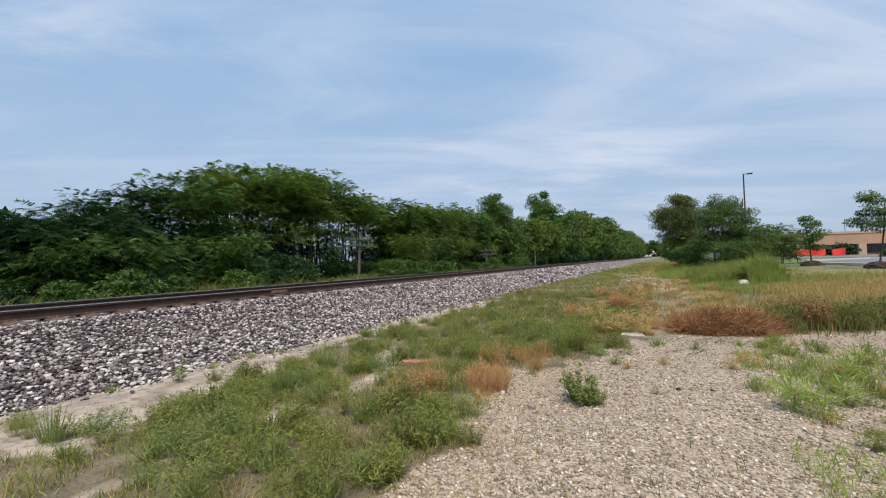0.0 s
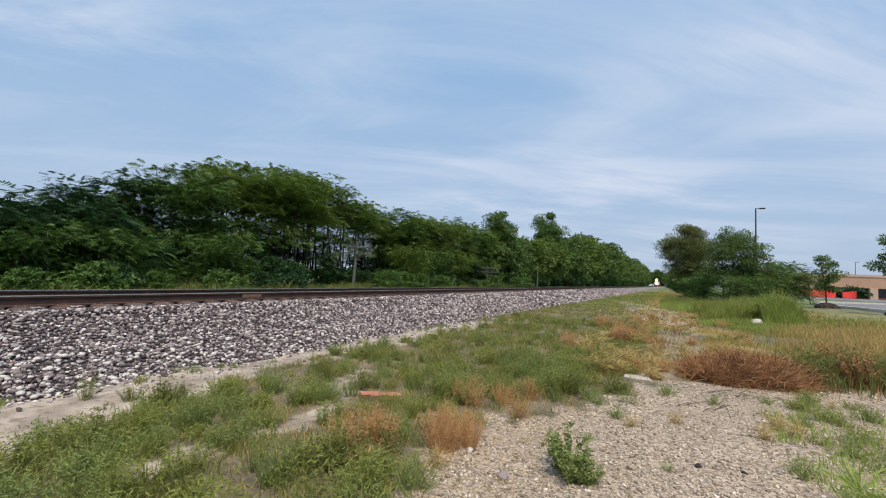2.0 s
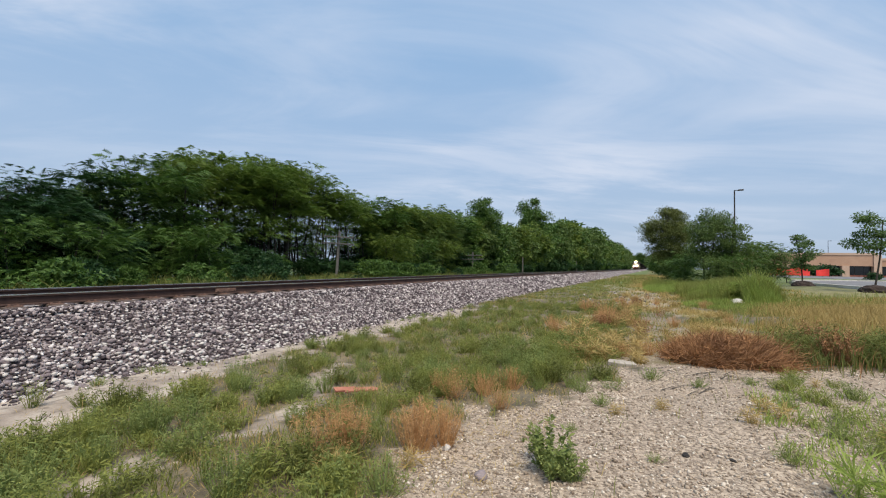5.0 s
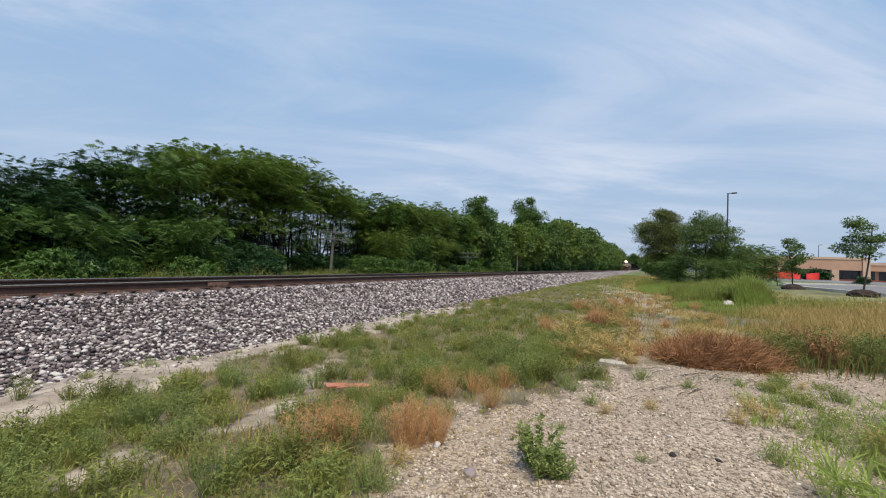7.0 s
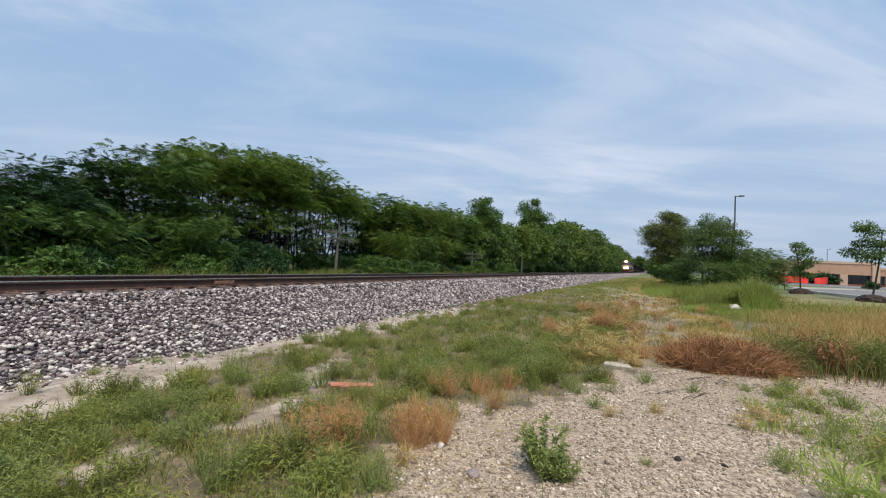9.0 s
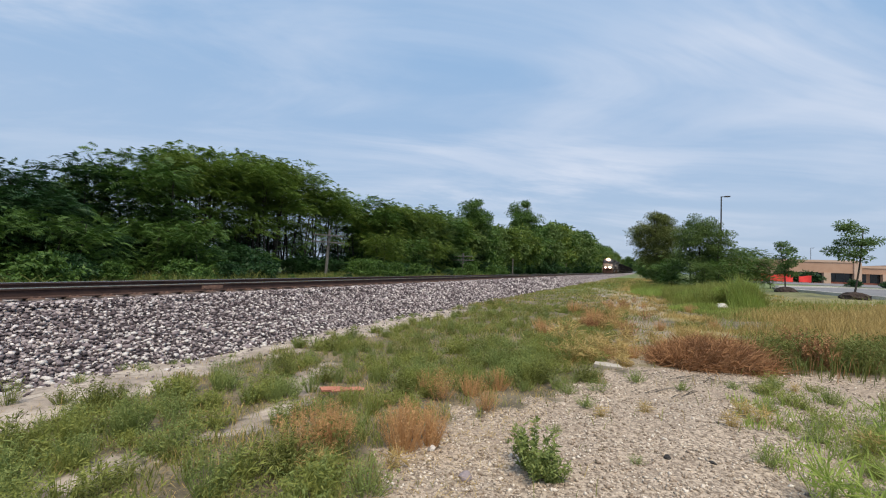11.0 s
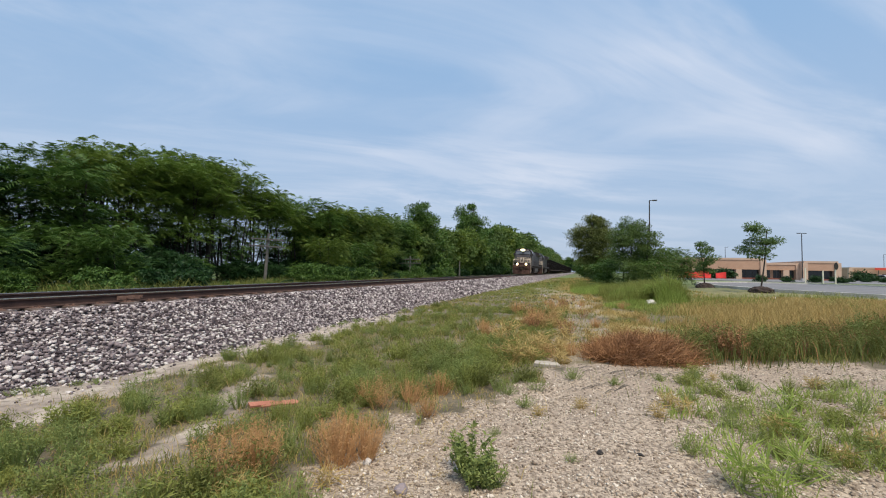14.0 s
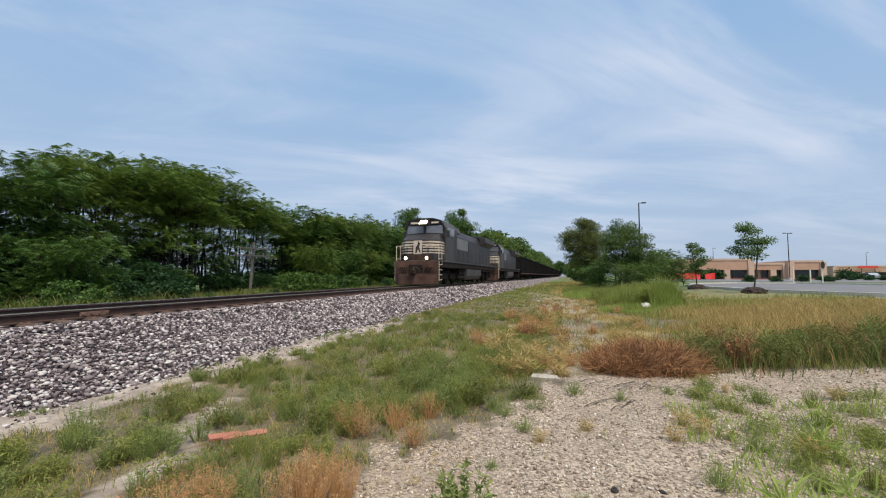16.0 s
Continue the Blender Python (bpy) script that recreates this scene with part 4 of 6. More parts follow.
def locomotive():
    t = thing("locomotive", pose(0, 0, 0), "black diesel freight locomotive with cream nose stripes and lit headlights", "locomotive", "locomotives")
    part("underframe", box(BM(), -1.5, 1.5, 0.96, 21.6, 1.18, 1.55, 0.03), M_UNDER, t)
    part("walkway", box(BM(), -1.55, 1.55, 0.9, 21.5, 1.553, 1.64, 0.015), M_BLACK_DUST, t)
    # snow plough and pilot plate
    p = BM()
    prism(p, [(-1.5, 0.78), (-1.1, 0.42), (0.0, 0.22), (1.1, 0.42), (1.5, 0.78), (1.5, 0.95), (-1.5, 0.95)], "z", 0.06, 0.75, 0.02)
    box(p, -1.5, 1.5, 0.72, 0.95, 0.752, 1.6, 0.03)
    pilot = part("pilot", p, M_PILOT, t, "grimy brown pilot plate with snow plough")
    # Solid dark block stands in for the shaded opening round the coupler.
    part("draft_pocket", box(BM(), -0.5, 0.5, 0.6, 0.74, 0.5, 1.38, 0.06), M_UNDER, pilot)
    for sx in (-1.1, -0.92, -0.75, 0.75, 0.92, 1.1):
        part("hose", rod(BM(), (sx, 0.66, 1.25), (sx * 0.75, 0.5, 0.62), 0.035, seg=8), M_UNDER, pilot)
    part("uncoupling_lever", rod(BM(), (-1.35, 0.62, 1.22), (1.35, 0.62, 1.22), 0.02, seg=6), M_PILOT, pilot)
    coupler(t, 0.15, -1)
    # Dark disc fills out the coupler head and the shade of its opening.
    part("coupler_guard", rod(BM(), (0, 0.64, 0.86), (0, 0.5, 0.86), 0.36, 0.3, 20), M_UNDER, t)
    for sx in (-1, 1):
        e = BM()
        for k in range(4):
            rod(e, (sx * 1.55, 0.84, 0.36 + 0.33 * k), (sx * 1.55, 1.5, 0.36 + 0.33 * k), 0.02, seg=6)
        rod(e, (sx * 1.55, 0.84, 0.3), (sx * 1.55, 0.84, 1.55), 0.022, seg=6)
        part("step_edge", e, M_STRIPE, t, "cream step edging")
    coupler(t, 22.1, 1)
    for sx in (-1, 1):
        for y0 in (0.75, 20.6):
            s = BM()
            for k in range(4):
                box(s, sx * 1.42 - 0.13, sx * 1.42 + 0.13, y0 + 0.1, y0 + 0.75, 0.3 + 0.33 * k, 0.34 + 0.33 * k)
            box(s, sx * 1.3 - 0.02, sx * 1.3 + 0.02, y0 + 0.1, y0 + 0.75, 0.28, 1.5)
            part("steps", s, M_PILOT, t)
    # nose, chamfered in plan, its top falling forwards
    n = BM()
    lo = [(-1.36, 2.55), (-1.36, 1.6), (-0.9, 1.08), (0.9, 1.08), (1.36, 1.6), (1.36, 2.55)]
    a = [n.verts.new((x, y, 1.643)) for x, y in lo]
    b = [n.verts.new((x, y, 3.02)) for x, y in lo]
    c = [n.verts.new((x * 0.9, y + (0.75 if y < 1.2 else 0.4 if y < 2 else 0), 3.46)) for x, y in lo]
    for u, v in ((a, b), (b, c)):
        for i in range(6):
            n.faces.new((u[i], u[(i + 1) % 6], v[(i + 1) % 6], v[i]))
    n.faces.new(c), n.faces.new(a[::-1])
    bmesh.ops.recalc_face_normals(n, faces=n.faces)
    bmesh.ops.bevel(n, geom=[e for e in n.edges], offset=0.04, segments=2, affect="EDGES", profile=0.5)
    nose = part("nose", n, M_BLACK, t)
    part("nose_door", box(BM(), 0.35, 0.85, 1.055, 1.09, 1.7, 2.98, 0.01), M_BLACK, nose)
    part("lower_nose", box(BM(), -0.88, 0.88, 1.045, 1.07, 1.66, 2.04, 0.008), M_PILOT, nose, "rust-stained lower nose plate")
    # cream stripes round the nose, and a plain dark emblem on a cream patch
    for k in range(5):
        z = 2.1 + 0.18 * k
        s = BM()
        box(s, -0.9, 0.9, 1.035, 1.06, z, z + 0.095)
        for sx in (-1, 1):
            q = [(sx * 0.895, 1.035), (sx * 0.895, 1.085), (sx * 1.355, 1.62), (sx * 1.4, 1.595)]
            prism(s, q, "z", z, z + 0.095)
            box(s, min(sx * 1.365, sx * 1.39), max(sx * 1.365, sx * 1.39), 1.6, 2.5, z, z + 0.095)
        part("nose_stripe", s, M_STRIPE, nose, "cream stripe")
    em = part("emblem_patch", box(BM(), -0.3, 0.3, 1.02, 1.04, 2.06, 2.96), M_STRIPE, nose, "cream patch")
    g = BM()
    prism(g, [(-0.17, 2.13), (-0.08, 2.13), (0.02, 2.41), (0.12, 2.16), (0.2, 2.19), (0.1, 2.53), (0.16, 2.77), (0.05, 2.91), (-0.02, 2.66), (-0.14, 2.51)], "y", 1.0, 1.022)
    part("emblem", g, M_BLACK, em, "plain dark emblem")
    # cab
    cb = BM()
    prism(cb, [(-1.53, 1.643), (1.53, 1.643), (1.53, 3.95), (1.25, 4.42), (0.6, 4.6), (-0.6, 4.6), (-1.25, 4.42), (-1.53, 3.95)], "y", 2.5, 5.3, 0.03)
    cab = part("cab", cb, M_BLACK_DUST, t, "dusty black cab")
    part("cab_front", prism(BM(), [(-1.5, 3.0), (1.5, 3.0), (1.48, 3.95), (1.2, 4.4), (0.6, 4.57), (-0.6, 4.57), (-1.2, 4.4), (-1.48, 3.95)], "y", 2.4, 2.52, 0.02), M_BLACK, cab)
    for sx in (-1, 1):
        x0, x1 = sorted((sx * 0.1, sx * 1.32))
        win = prism(BM(), [(x0, 3.52 if sx < 0 else 3.6), (x1, 3.6 if sx < 0 else 3.52), (x1 if sx < 0 else x1 - 0.04, 4.1), (x0 if sx > 0 else x0 + 0.04, 4.1)], "y", 2.37, 2.41, 0.01)
        part("windscreen", win, M_GLASS, cab, "windscreen pane tinted to stand in for reflected sky")
        for y0, y1 in ((2.75, 3.45), (3.6, 4.4)):
            w = part("side_window", box(BM(), min(sx * 1.525, sx * 1.55), max(sx * 1.525, sx * 1.55), y0, y1, 3.4, 4.0, 0.008), M_GLASS, cab)
        part("cab_door", box(BM(), min(sx * 1.53, sx * 1.545), max(sx * 1.53, sx * 1.545), 4.6, 5.2, 1.75, 3.7, 0.006), M_BLACK, cab)
        part("mirror", box(BM(), min(sx * 1.56, sx * 1.72), max(sx * 1.56, sx * 1.72), 2.65, 2.69, 3.3, 3.75), M_BLACK, cab)
        nb = part("number_board", box(BM(), min(sx * 0.45, sx * 1.1), max(sx * 0.45, sx * 1.1), 2.3, 2.42, 4.19, 4.41, 0.01), M_BLACK, cab)
        part("number_bars", box(BM(), min(sx * 0.52, sx * 1.02), max(sx * 0.52, sx * 1.02), 2.285, 2.302, 4.24, 4.36), M_STRIPE, nb, "pale plain bar")
    vis = BM()
    prism(vis, [(-1.4, 3.36), (1.4, 3.36), (1.25, 3.44), (0, 3.6), (-1.25, 3.44)], "y", 2.3, 2.45)
    part("dash_visor", vis, M_BLACK, cab)
    part("centre_post", box(BM(), -0.08, 0.08, 2.36, 2.43, 3.45, 4.12, 0.01), M_BLACK, cab)
    part("roof_lip", prism(BM(), [(-1.5, 3.95), (-1.22, 4.45), (-0.6, 4.63), (0.6, 4.63), (1.22, 4.45), (1.5, 3.95), (1.42, 3.95), (1.16, 4.38), (0.58, 4.56), (-0.58, 4.56), (-1.16, 4.38), (-1.42, 3.95)], "y", 2.3, 2.5), M_BLACK, cab)
    hl = part("headlight_box", box(BM(), -0.37, 0.37, 2.2, 2.45, 4.12, 4.52, 0.04), M_BLACK, cab)
    # Trough added below the lamps to keep their light off the nose.
    part("lamp_shroud", prism(BM(), [(-0.3, 4.16), (0.3, 4.16), (0.3, 4.34), (0.27, 4.34), (0.27, 4.19), (-0.27, 4.19), (-0.27, 4.34), (-0.3, 4.34)], "y", 1.86, 2.21), M_UNDER, hl)
    for sx in (-0.13, 0.13):
        # Glowing disc behind the lens draws the warm halo of the lamp.
        part("reflector", rod(BM(), (sx, 2.21, 4.32), (sx, 2.185, 4.32), 0.15, seg=20), M_REFLECTOR_HALO, hl, "reflector disc glowing in place of lamp bloom")
        part("headlight", rod(BM(), (sx, 2.2, 4.32), (sx, 2.165, 4.32), 0.1, seg=20), M_LIGHT, hl, "glowing warm headlight")
    for sx in (-0.74, 0.74):
        d = part("ditch_light", box(BM(), sx - 0.13, sx + 0.13, 0.72, 0.95, 1.645, 1.9, 0.03), M_BLACK, t)
        part("reflector", rod(BM(), (sx, 0.73, 1.78), (sx, 0.71, 1.78), 0.095, seg=16), M_REFLECTOR_HALO, d, "reflector disc glowing in place of lamp bloom")
        part("lens", rod(BM(), (sx, 0.73, 1.78), (sx, 0.7, 1.78), 0.07, seg=16), M_DITCH, d, "glowing ditch light")
    for x in (-0.3, 0.0, 0.3):
        part("horn", rod(BM(), (x * 0.4, 4.4, 4.72), (x * 0.4, 3.9, 4.72), 0.03, 0.09, 8), M_BLACK, t)
    # long hood
    h = BM()
    prism(h, [(-0.95, 1.643), (0.95, 1.643), (0.95, 3.75), (0.7, 4.3), (-0.7, 4.3), (-0.95, 3.75)], "y", 5.3, 20.9, 0.03)
    hood = part("long_hood", h, M_BLACK, t)
    for sx in (-1, 1):
        part("hood_panel", box(BM(), min(sx * 0.95, sx * 0.972), max(sx * 0.95, sx * 0.972), 7.2, 10.8, 2.75, 3.65, 0.006), M_HOOD_GREY, hood, "dull grey filter panel")
        for k in range(12):
            y = 6.0 + k * 0.85
            if 7.0 < y < 10.8:
                y, z0, z1 = y, 1.75, 2.65
            else:
                z0, z1 = 1.75, 3.5
            part("hood_door", box(BM(), min(sx * 0.948, sx * 0.968), max(sx * 0.948, sx * 0.968), y, y + 0.78, z0, z1, 0.006), M_BLACK, hood)
        part("radiator_wing", prism(BM(), [(sx * 0.9, 3.55), (sx * 1.5, 3.95), (sx * 1.5, 4.4), (sx * 0.9, 4.55)], "y", 15.8, 20.9, 0.02), M_BLACK, hood)
        part("air_intake", prism(BM(), [(sx * 0.7, 3.8), (sx * 1.3, 3.9), (sx * 1.2, 4.35), (sx * 0.7, 4.45)], "y", 5.4, 7.0, 0.02), M_BLACK_DUST, hood)
        # handrails
        r = BM()
        for k in range(11):
            y = 5.6 + k * 1.52
            rod(r, (sx * 1.5, y, 1.62), (sx * 1.5, y, 2.6), 0.018, seg=6)
        rod(r, (sx * 1.5, 5.6, 2.6), (sx * 1.5, 20.8, 2.6), 0.018, seg=6)
        part("handrail", r, M_BLACK, t)
        v = BM()
        for xx in (0.35, 0.75, 1.15):
            rod(v, (sx * xx, 0.98, 1.64), (sx * xx, 0.98, 2.6), 0.02, seg=6)
        part("front_rail", v, M_BLACK, t, "dark upright of the front railing")
        f = BM()
        rod(f, (sx * 1.5, 0.95, 1.1), (sx * 1.5, 0.95, 2.6), 0.022, seg=6)
        rod(f, (sx * 1.5, 1.6, 1.3), (sx * 1.5, 1.6, 2.6), 0.022, seg=6)
        rod(f, (sx * 1.5, 0.95, 2.6), (sx * 0.55, 0.95, 2.6), 0.022, seg=6)
        rod(f, (sx * 1.5, 0.95, 1.75), (sx * 1.5, 1.6, 1.75), 0.03, seg=6)
        part("grab_rail", f, M_STRIPE, t, "cream grab rail by the steps")
    part("radiator_roof", box(BM(), -0.9, 0.9, 15.9, 20.7, 4.302, 4.6, 0.05), M_BLACK, hood)
    part("exhaust_stack", box(BM(), -0.3, 0.3, 11.2, 12.2, 4.302, 4.55, 0.03), M_UNDER, hood)
    tank = BM()
    prism(tank, [(-1.5, 1.15), (-1.5, 0.6), (-1.2, 0.28), (1.2, 0.28), (1.5, 0.6), (1.5, 1.15)], "y", 8.4, 13.8, 0.04)
    part("fuel_tank", tank, M_BLACK_DUST, t, "dusty grey fuel tank")
    for k in range(3):
        part("air_reservoir", rod(BM(), (1.2, 6.6 + 0.02 * k, 0.95 - 0.28 * k + 0.1), (1.2, 8.2, 1.05 - 0.28 * k), 0.13, seg=10), M_UNDER, t)
    bogie(t, 4.6, 3, 2.0)
    bogie(t, 17.6, 3, 2.0)
    return t


def hopper():
    t = thing("hopper_wagon", pose(0, 0, 0), "dark open hopper wagon loaded with coal", "freight wagon", "hopper wagons")
    b = BM()
    # thin-walled tub
    for sx in (-1, 1):
        box(b, min(sx * 1.46, sx * 1.54), max(sx * 1.46, sx * 1.54), 0.55, 15.35, 1.05, 3.75)
    for y in (0.55, 15.27):
        box(b, -1.46, 1.46, y, y + 0.08, 1.7, 3.75)
    prism(b, [(0.63, 1.75), (3.2, 0.75), (5.0, 0.75), (7.9, 1.5), (10.8, 0.75), (12.6, 0.75), (15.25, 1.75)], "x", -1.3, 1.3)
    body = part("tub", b, M_HOPPER, t)
    for sx in (-1, 1):
        for k in range(13):
            y = 0.6 + k * 1.22
            part("rib", box(BM(), min(sx * 1.54, sx * 1.63), max(sx * 1.54, sx * 1.63), y, y + 0.12, 1.05, 3.72), M_HOPPER, body)
        part("side_sill", box(BM(), min(sx * 1.5, sx * 1.62), max(sx * 1.5, sx * 1.62), 0.3, 15.6, 0.9, 1.05), M_HOPPER_RUST, body, "rusty side sill")
        part("top_rail", box(BM(), min(sx * 1.44, sx * 1.64), max(sx * 1.44, sx * 1.64), 0.5, 15.4, 3.752, 3.88), M_HOPPER, body)
    rs = np.random.RandomState(8)
    gx, gy = np.meshgrid(np.linspace(-1.44, 1.44, 9), np.linspace(0.65, 15.25, 40))
    gz = 3.55 + 0.35 * np.cos(gx) ** 2 * (0.7 + 0.3 * np.sin(gy * 1.7)) + rs.rand(*gx.shape) * 0.08
    i = (np.arange(39)[:, None] * 9 + np.arange(8)[None]).ravel()
    coal = new("coal_load", fast_mesh("coal_load", np.stack([gx, gy, gz], -1).reshape(-1, 3), np.stack([i, i + 1, i + 10, i + 9], 1), M_COAL))
    coal.parent = t
    part("centre_sill", box(BM(), -0.25, 0.25, 0.2, 15.7, 0.85, 1.05), M_UNDER, t)
    coupler(t, 0.05, -1)
    coupler(t, 15.85, 1)
    bogie(t, 2.1, 2, 1.75, 1.0, 0.46)
    bogie(t, 13.8, 2, 1.75, 1.0, 0.46)
    return t


TRAIN = [(locomotive(), 0.0)]
TRAIN.append((copy_thing(TRAIN[0][0], pose(0, 0, 0)), 22.3))
for ob in TRAIN[1][0].children_recursive:
    # the second engine runs with its lamps out
    if ob.name.split(".")[0] in ("headlight", "lens", "reflector"):
        ob.data = ob.data.copy()
        ob.data.materials[0] = M_GLASS
        ob["label"] = "unlit lamp glass"
TRAIN[1][0]["label"] = "second black diesel locomotive coupled behind the leader"
TRAIN.append((hopper(), 44.6))
for wagon in range(15):
    TRAIN.append((copy_thing(TRAIN[2][0], pose(0, 0, 0)), 44.6 + 16.0 * (wagon + 1)))

# ---- the lot beyond the verge ----
LOT_Z = 0.53


def slab(name, outline, z, mat, label, category, deep=0.4):
    bm = BM()
    prism(bm, outline, "z", z - deep, z)
    me = bpy.data.meshes.new(name)
    bm.to_mesh(me)
    bm.free()
    me.materials.append(mat)
    return tagged(new(name, me), label, category, kind="structure")


def build_lot():
    near = [(8.6, 38.5), (8.9, 33.0), (9.7, 28.2), (11.2, 25.2), (13.2, 22.4), (18.0, 19.0), (30.0, 14.0), (70.0, 4.0)]
    far = [(70.0, 30.0), (34.0, 40.0), (28.0, 43.5), (26.0, 47.5), (22.0, 53.0), (17.0, 54.0), (10.5, 46.0)]
    slab("road", near + far, LOT_Z + 0.05, M_ASPHALT, "grey asphalt access road with pale edges", "road")
    kerb = BM()
    for line in (near, far):
        for (x0, y0), (x1, y1) in zip(line, line[1:]):
            d = Vector((x1 - x0, y1 - y0, 0)).normalized()
            nrm = Vector((-d.y, d.x, 0)) * 0.14
            prism(kerb, [(x0 - nrm.x, y0 - nrm.y), (x0 + nrm.x, y0 + nrm.y), (x1 + nrm.x, y1 + nrm.y), (x1 - nrm.x, y1 - nrm.y)], "z", LOT_Z - 0.2, LOT_Z + 0.17)
    me = bpy.data.meshes.new("kerb")
    kerb.to_mesh(me)
    kerb.free()
    me.materials.append(M_CONC)
    tagged(new("kerb", me), "pale concrete kerb along the road", "kerb", kind="structure")
    slab("car_park", [(14.0, 72.0), (150.0, 50.0), (190.0, 190.0), (60.0, 190.0), (12.0, 108.0)], LOT_Z + 0.04, M_ASPHALT, "pale grey car park before the shops", "car park")


build_lot()


def street_lamp(x, y, height, head_dir, label, base=False, double=False):
    t = thing("street_lamp", pose(x, y, LOT_Z, 0, 0, head_dir), label, "street lamp", "street lamps")
    part("pole", rod(BM(), (0, 0, 0.0), (0, 0, height), 0.11 if base else 0.085, 0.075 if base else 0.06, 12), M_LAMP, t)
    part("arm", box(BM(), 0.0, 0.5, -0.035, 0.035, height - 0.07, height, 0.01), M_LAMP, t)
    part("lamp_head", box(BM(), 0.3, 0.8, -0.17, 0.17, height - 0.09, height + 0.03, 0.03), M_LAMP, t)
    if double:
        part("arm", box(BM(), -0.5, 0.0, -0.035, 0.035, height - 0.07, height, 0.01), M_LAMP, t)
        part("lamp_head", box(BM(), -0.8, -0.3, -0.17, 0.17, height - 0.09, height + 0.03, 0.03), M_LAMP, t)
    if base:
        b = rod(BM(), (0, 0, -0.4), (0, 0, 0.62), 0.3, 0.3, 20)
        part("footing", b, M_CONC, t, "pale round concrete footing")
        part("base_cover", box(BM(), -0.2, 0.2, -0.2, 0.2, 0.62, 0.78, 0.03), M_LAMP, t)
    else:
        part("footing", rod(BM(), (0, 0, -0.3), (0, 0, 0.5), 0.28, 0.28, 14), M_CONC, t)
    return t


street_lamp(7.6, 54.2, 9.45, 0, "tall dark single-arm car-park lamp")
street_lamp(37.0, 90.0, 8.5, 20, "tall dark car-park lamp with two heads", double=True)
street_lamp(109.0, 202.0, 9.8, 0, "distant dark car-park lamp")
street_lamp(44.0, 155.0, 9.8, 0, "distant dark car-park lamp")
street_lamp(75.0, 128.0, 9.4, 0, "thin distant car-park lamp")
street_lamp(9.98, 17.6, 11.2, 100, "dark lamp post on a round concrete footing", True)


def shop_block(x0, x1, y0, y1, top, bays, label):
    t = thing("shop_building", pose(0, 0, LOT_Z), label, "building", "shop buildings")
    h = top - LOT_Z
    part("wall", box(BM(), x0, x1, y0 + 1.2, y1, 0, h - 0.02), M_WALL, t)
    part("parapet", box(BM(), x0 - 0.1, x1 + 0.1, y0 + 0.1, y1 + 0.1, h - 0.45, h), M_WALL_PALE, t, "pale roof trim")
    part("fascia", box(BM(), x0, x1, y0 + 0.2, y0 + 1.2, 2.15, h - 0.45), M_WALL, t, "tan wall above the shop windows")
    part("plinth", box(BM(), x0, x1, y0 + 1.05, y0 + 1.2, 0, 0.35), M_BRICKRED, t, "red brick plinth")
    w = (x1 - x0) / bays
    for k in range(bays + 1):
        x = x0 + k * w
        if k in (0, bays) or k % 2 == 0:
            part("pillar", box(BM(), x - 0.55, x + 0.55, y0, y0 + 1.1, 0, h - 0.4 if k in (0, bays) else 2.2), M_WALL_PALE, t, "tan pillar")
        if k < bays:
            g = part("shop_window", box(BM(), x + 0.3, x + w - 0.3, y0 + 1.1, y0 + 1.19, 0.36, 2.14), M_STORE, t, "dark shop window")
            for j in (1, 2):
                xx = x + 0.3 + (w - 0.6) * j / 3
                part("mullion", box(BM(), xx - 0.04, xx + 0.04, y0 + 1.04, y0 + 1.1, 0.36, 2.14), M_FRAME, g)
    return t


shop_block(15.0, 38.0, 109.0, 135.0, 5.25, 5, "tan stucco shop building with dark windows and flat roof")
shop_block(38.6, 45.6, 112.0, 135.0, 4.3, 3, "lower tan shop wing with dark windows")
shop_block(46.2, 52.0, 111.0, 135.0, 4.75, 1, "tan end pavilion of the shops")
shop_block(98.0, 124.0, 200.0, 225.0, 5.2, 6, "distant tan shop building with flat roof")
shop_block(128.0, 160.0, 190.0, 220.0, 4.6, 6, "distant tan shop building with flat roof")


def red_tarp(x, y, w, h, label):
    t = thing("red_banner", pose(x, y, LOT_Z), label, "banner", "red banners")
    bm = BM()
    gx = np.linspace(-w / 2, w / 2, 15)
    for a, b in zip(gx, gx[1:]):
        za, zb = h * (0.92 + 0.08 * math.sin(a * 1.7)), h * (0.92 + 0.08 * math.sin(b * 1.7))
        ya, yb = 0.15 * math.sin(a * 3), 0.15 * math.sin(b * 3)
        q = [bm.verts.new(p) for p in ((a, ya, 0.15), (b, yb, 0.15), (b, yb * 0.4, zb), (a, ya * 0.4, za))]
        bm.faces.new(q)
    bmesh.ops.remove_doubles(bm, verts=bm.verts, dist=0.001)
    bmesh.ops.solidify(bm, geom=bm.faces[:], thickness=0.03)
    part("cloth", bm, M_REDTARP, t)
    for sx in (-w / 2, 0, w / 2):
        part("stake", rod(BM(), (sx, 0.1, -0.1), (sx, 0.1, h), 0.04, seg=6), M_FRAME, t)


red_tarp(21.8, 94.0, 4.6, 1.5, "bright red plastic banner fence before the shops")
red_tarp(26.6, 97.0, 1.8, 1.4, "short bright red plastic banner before the shops")


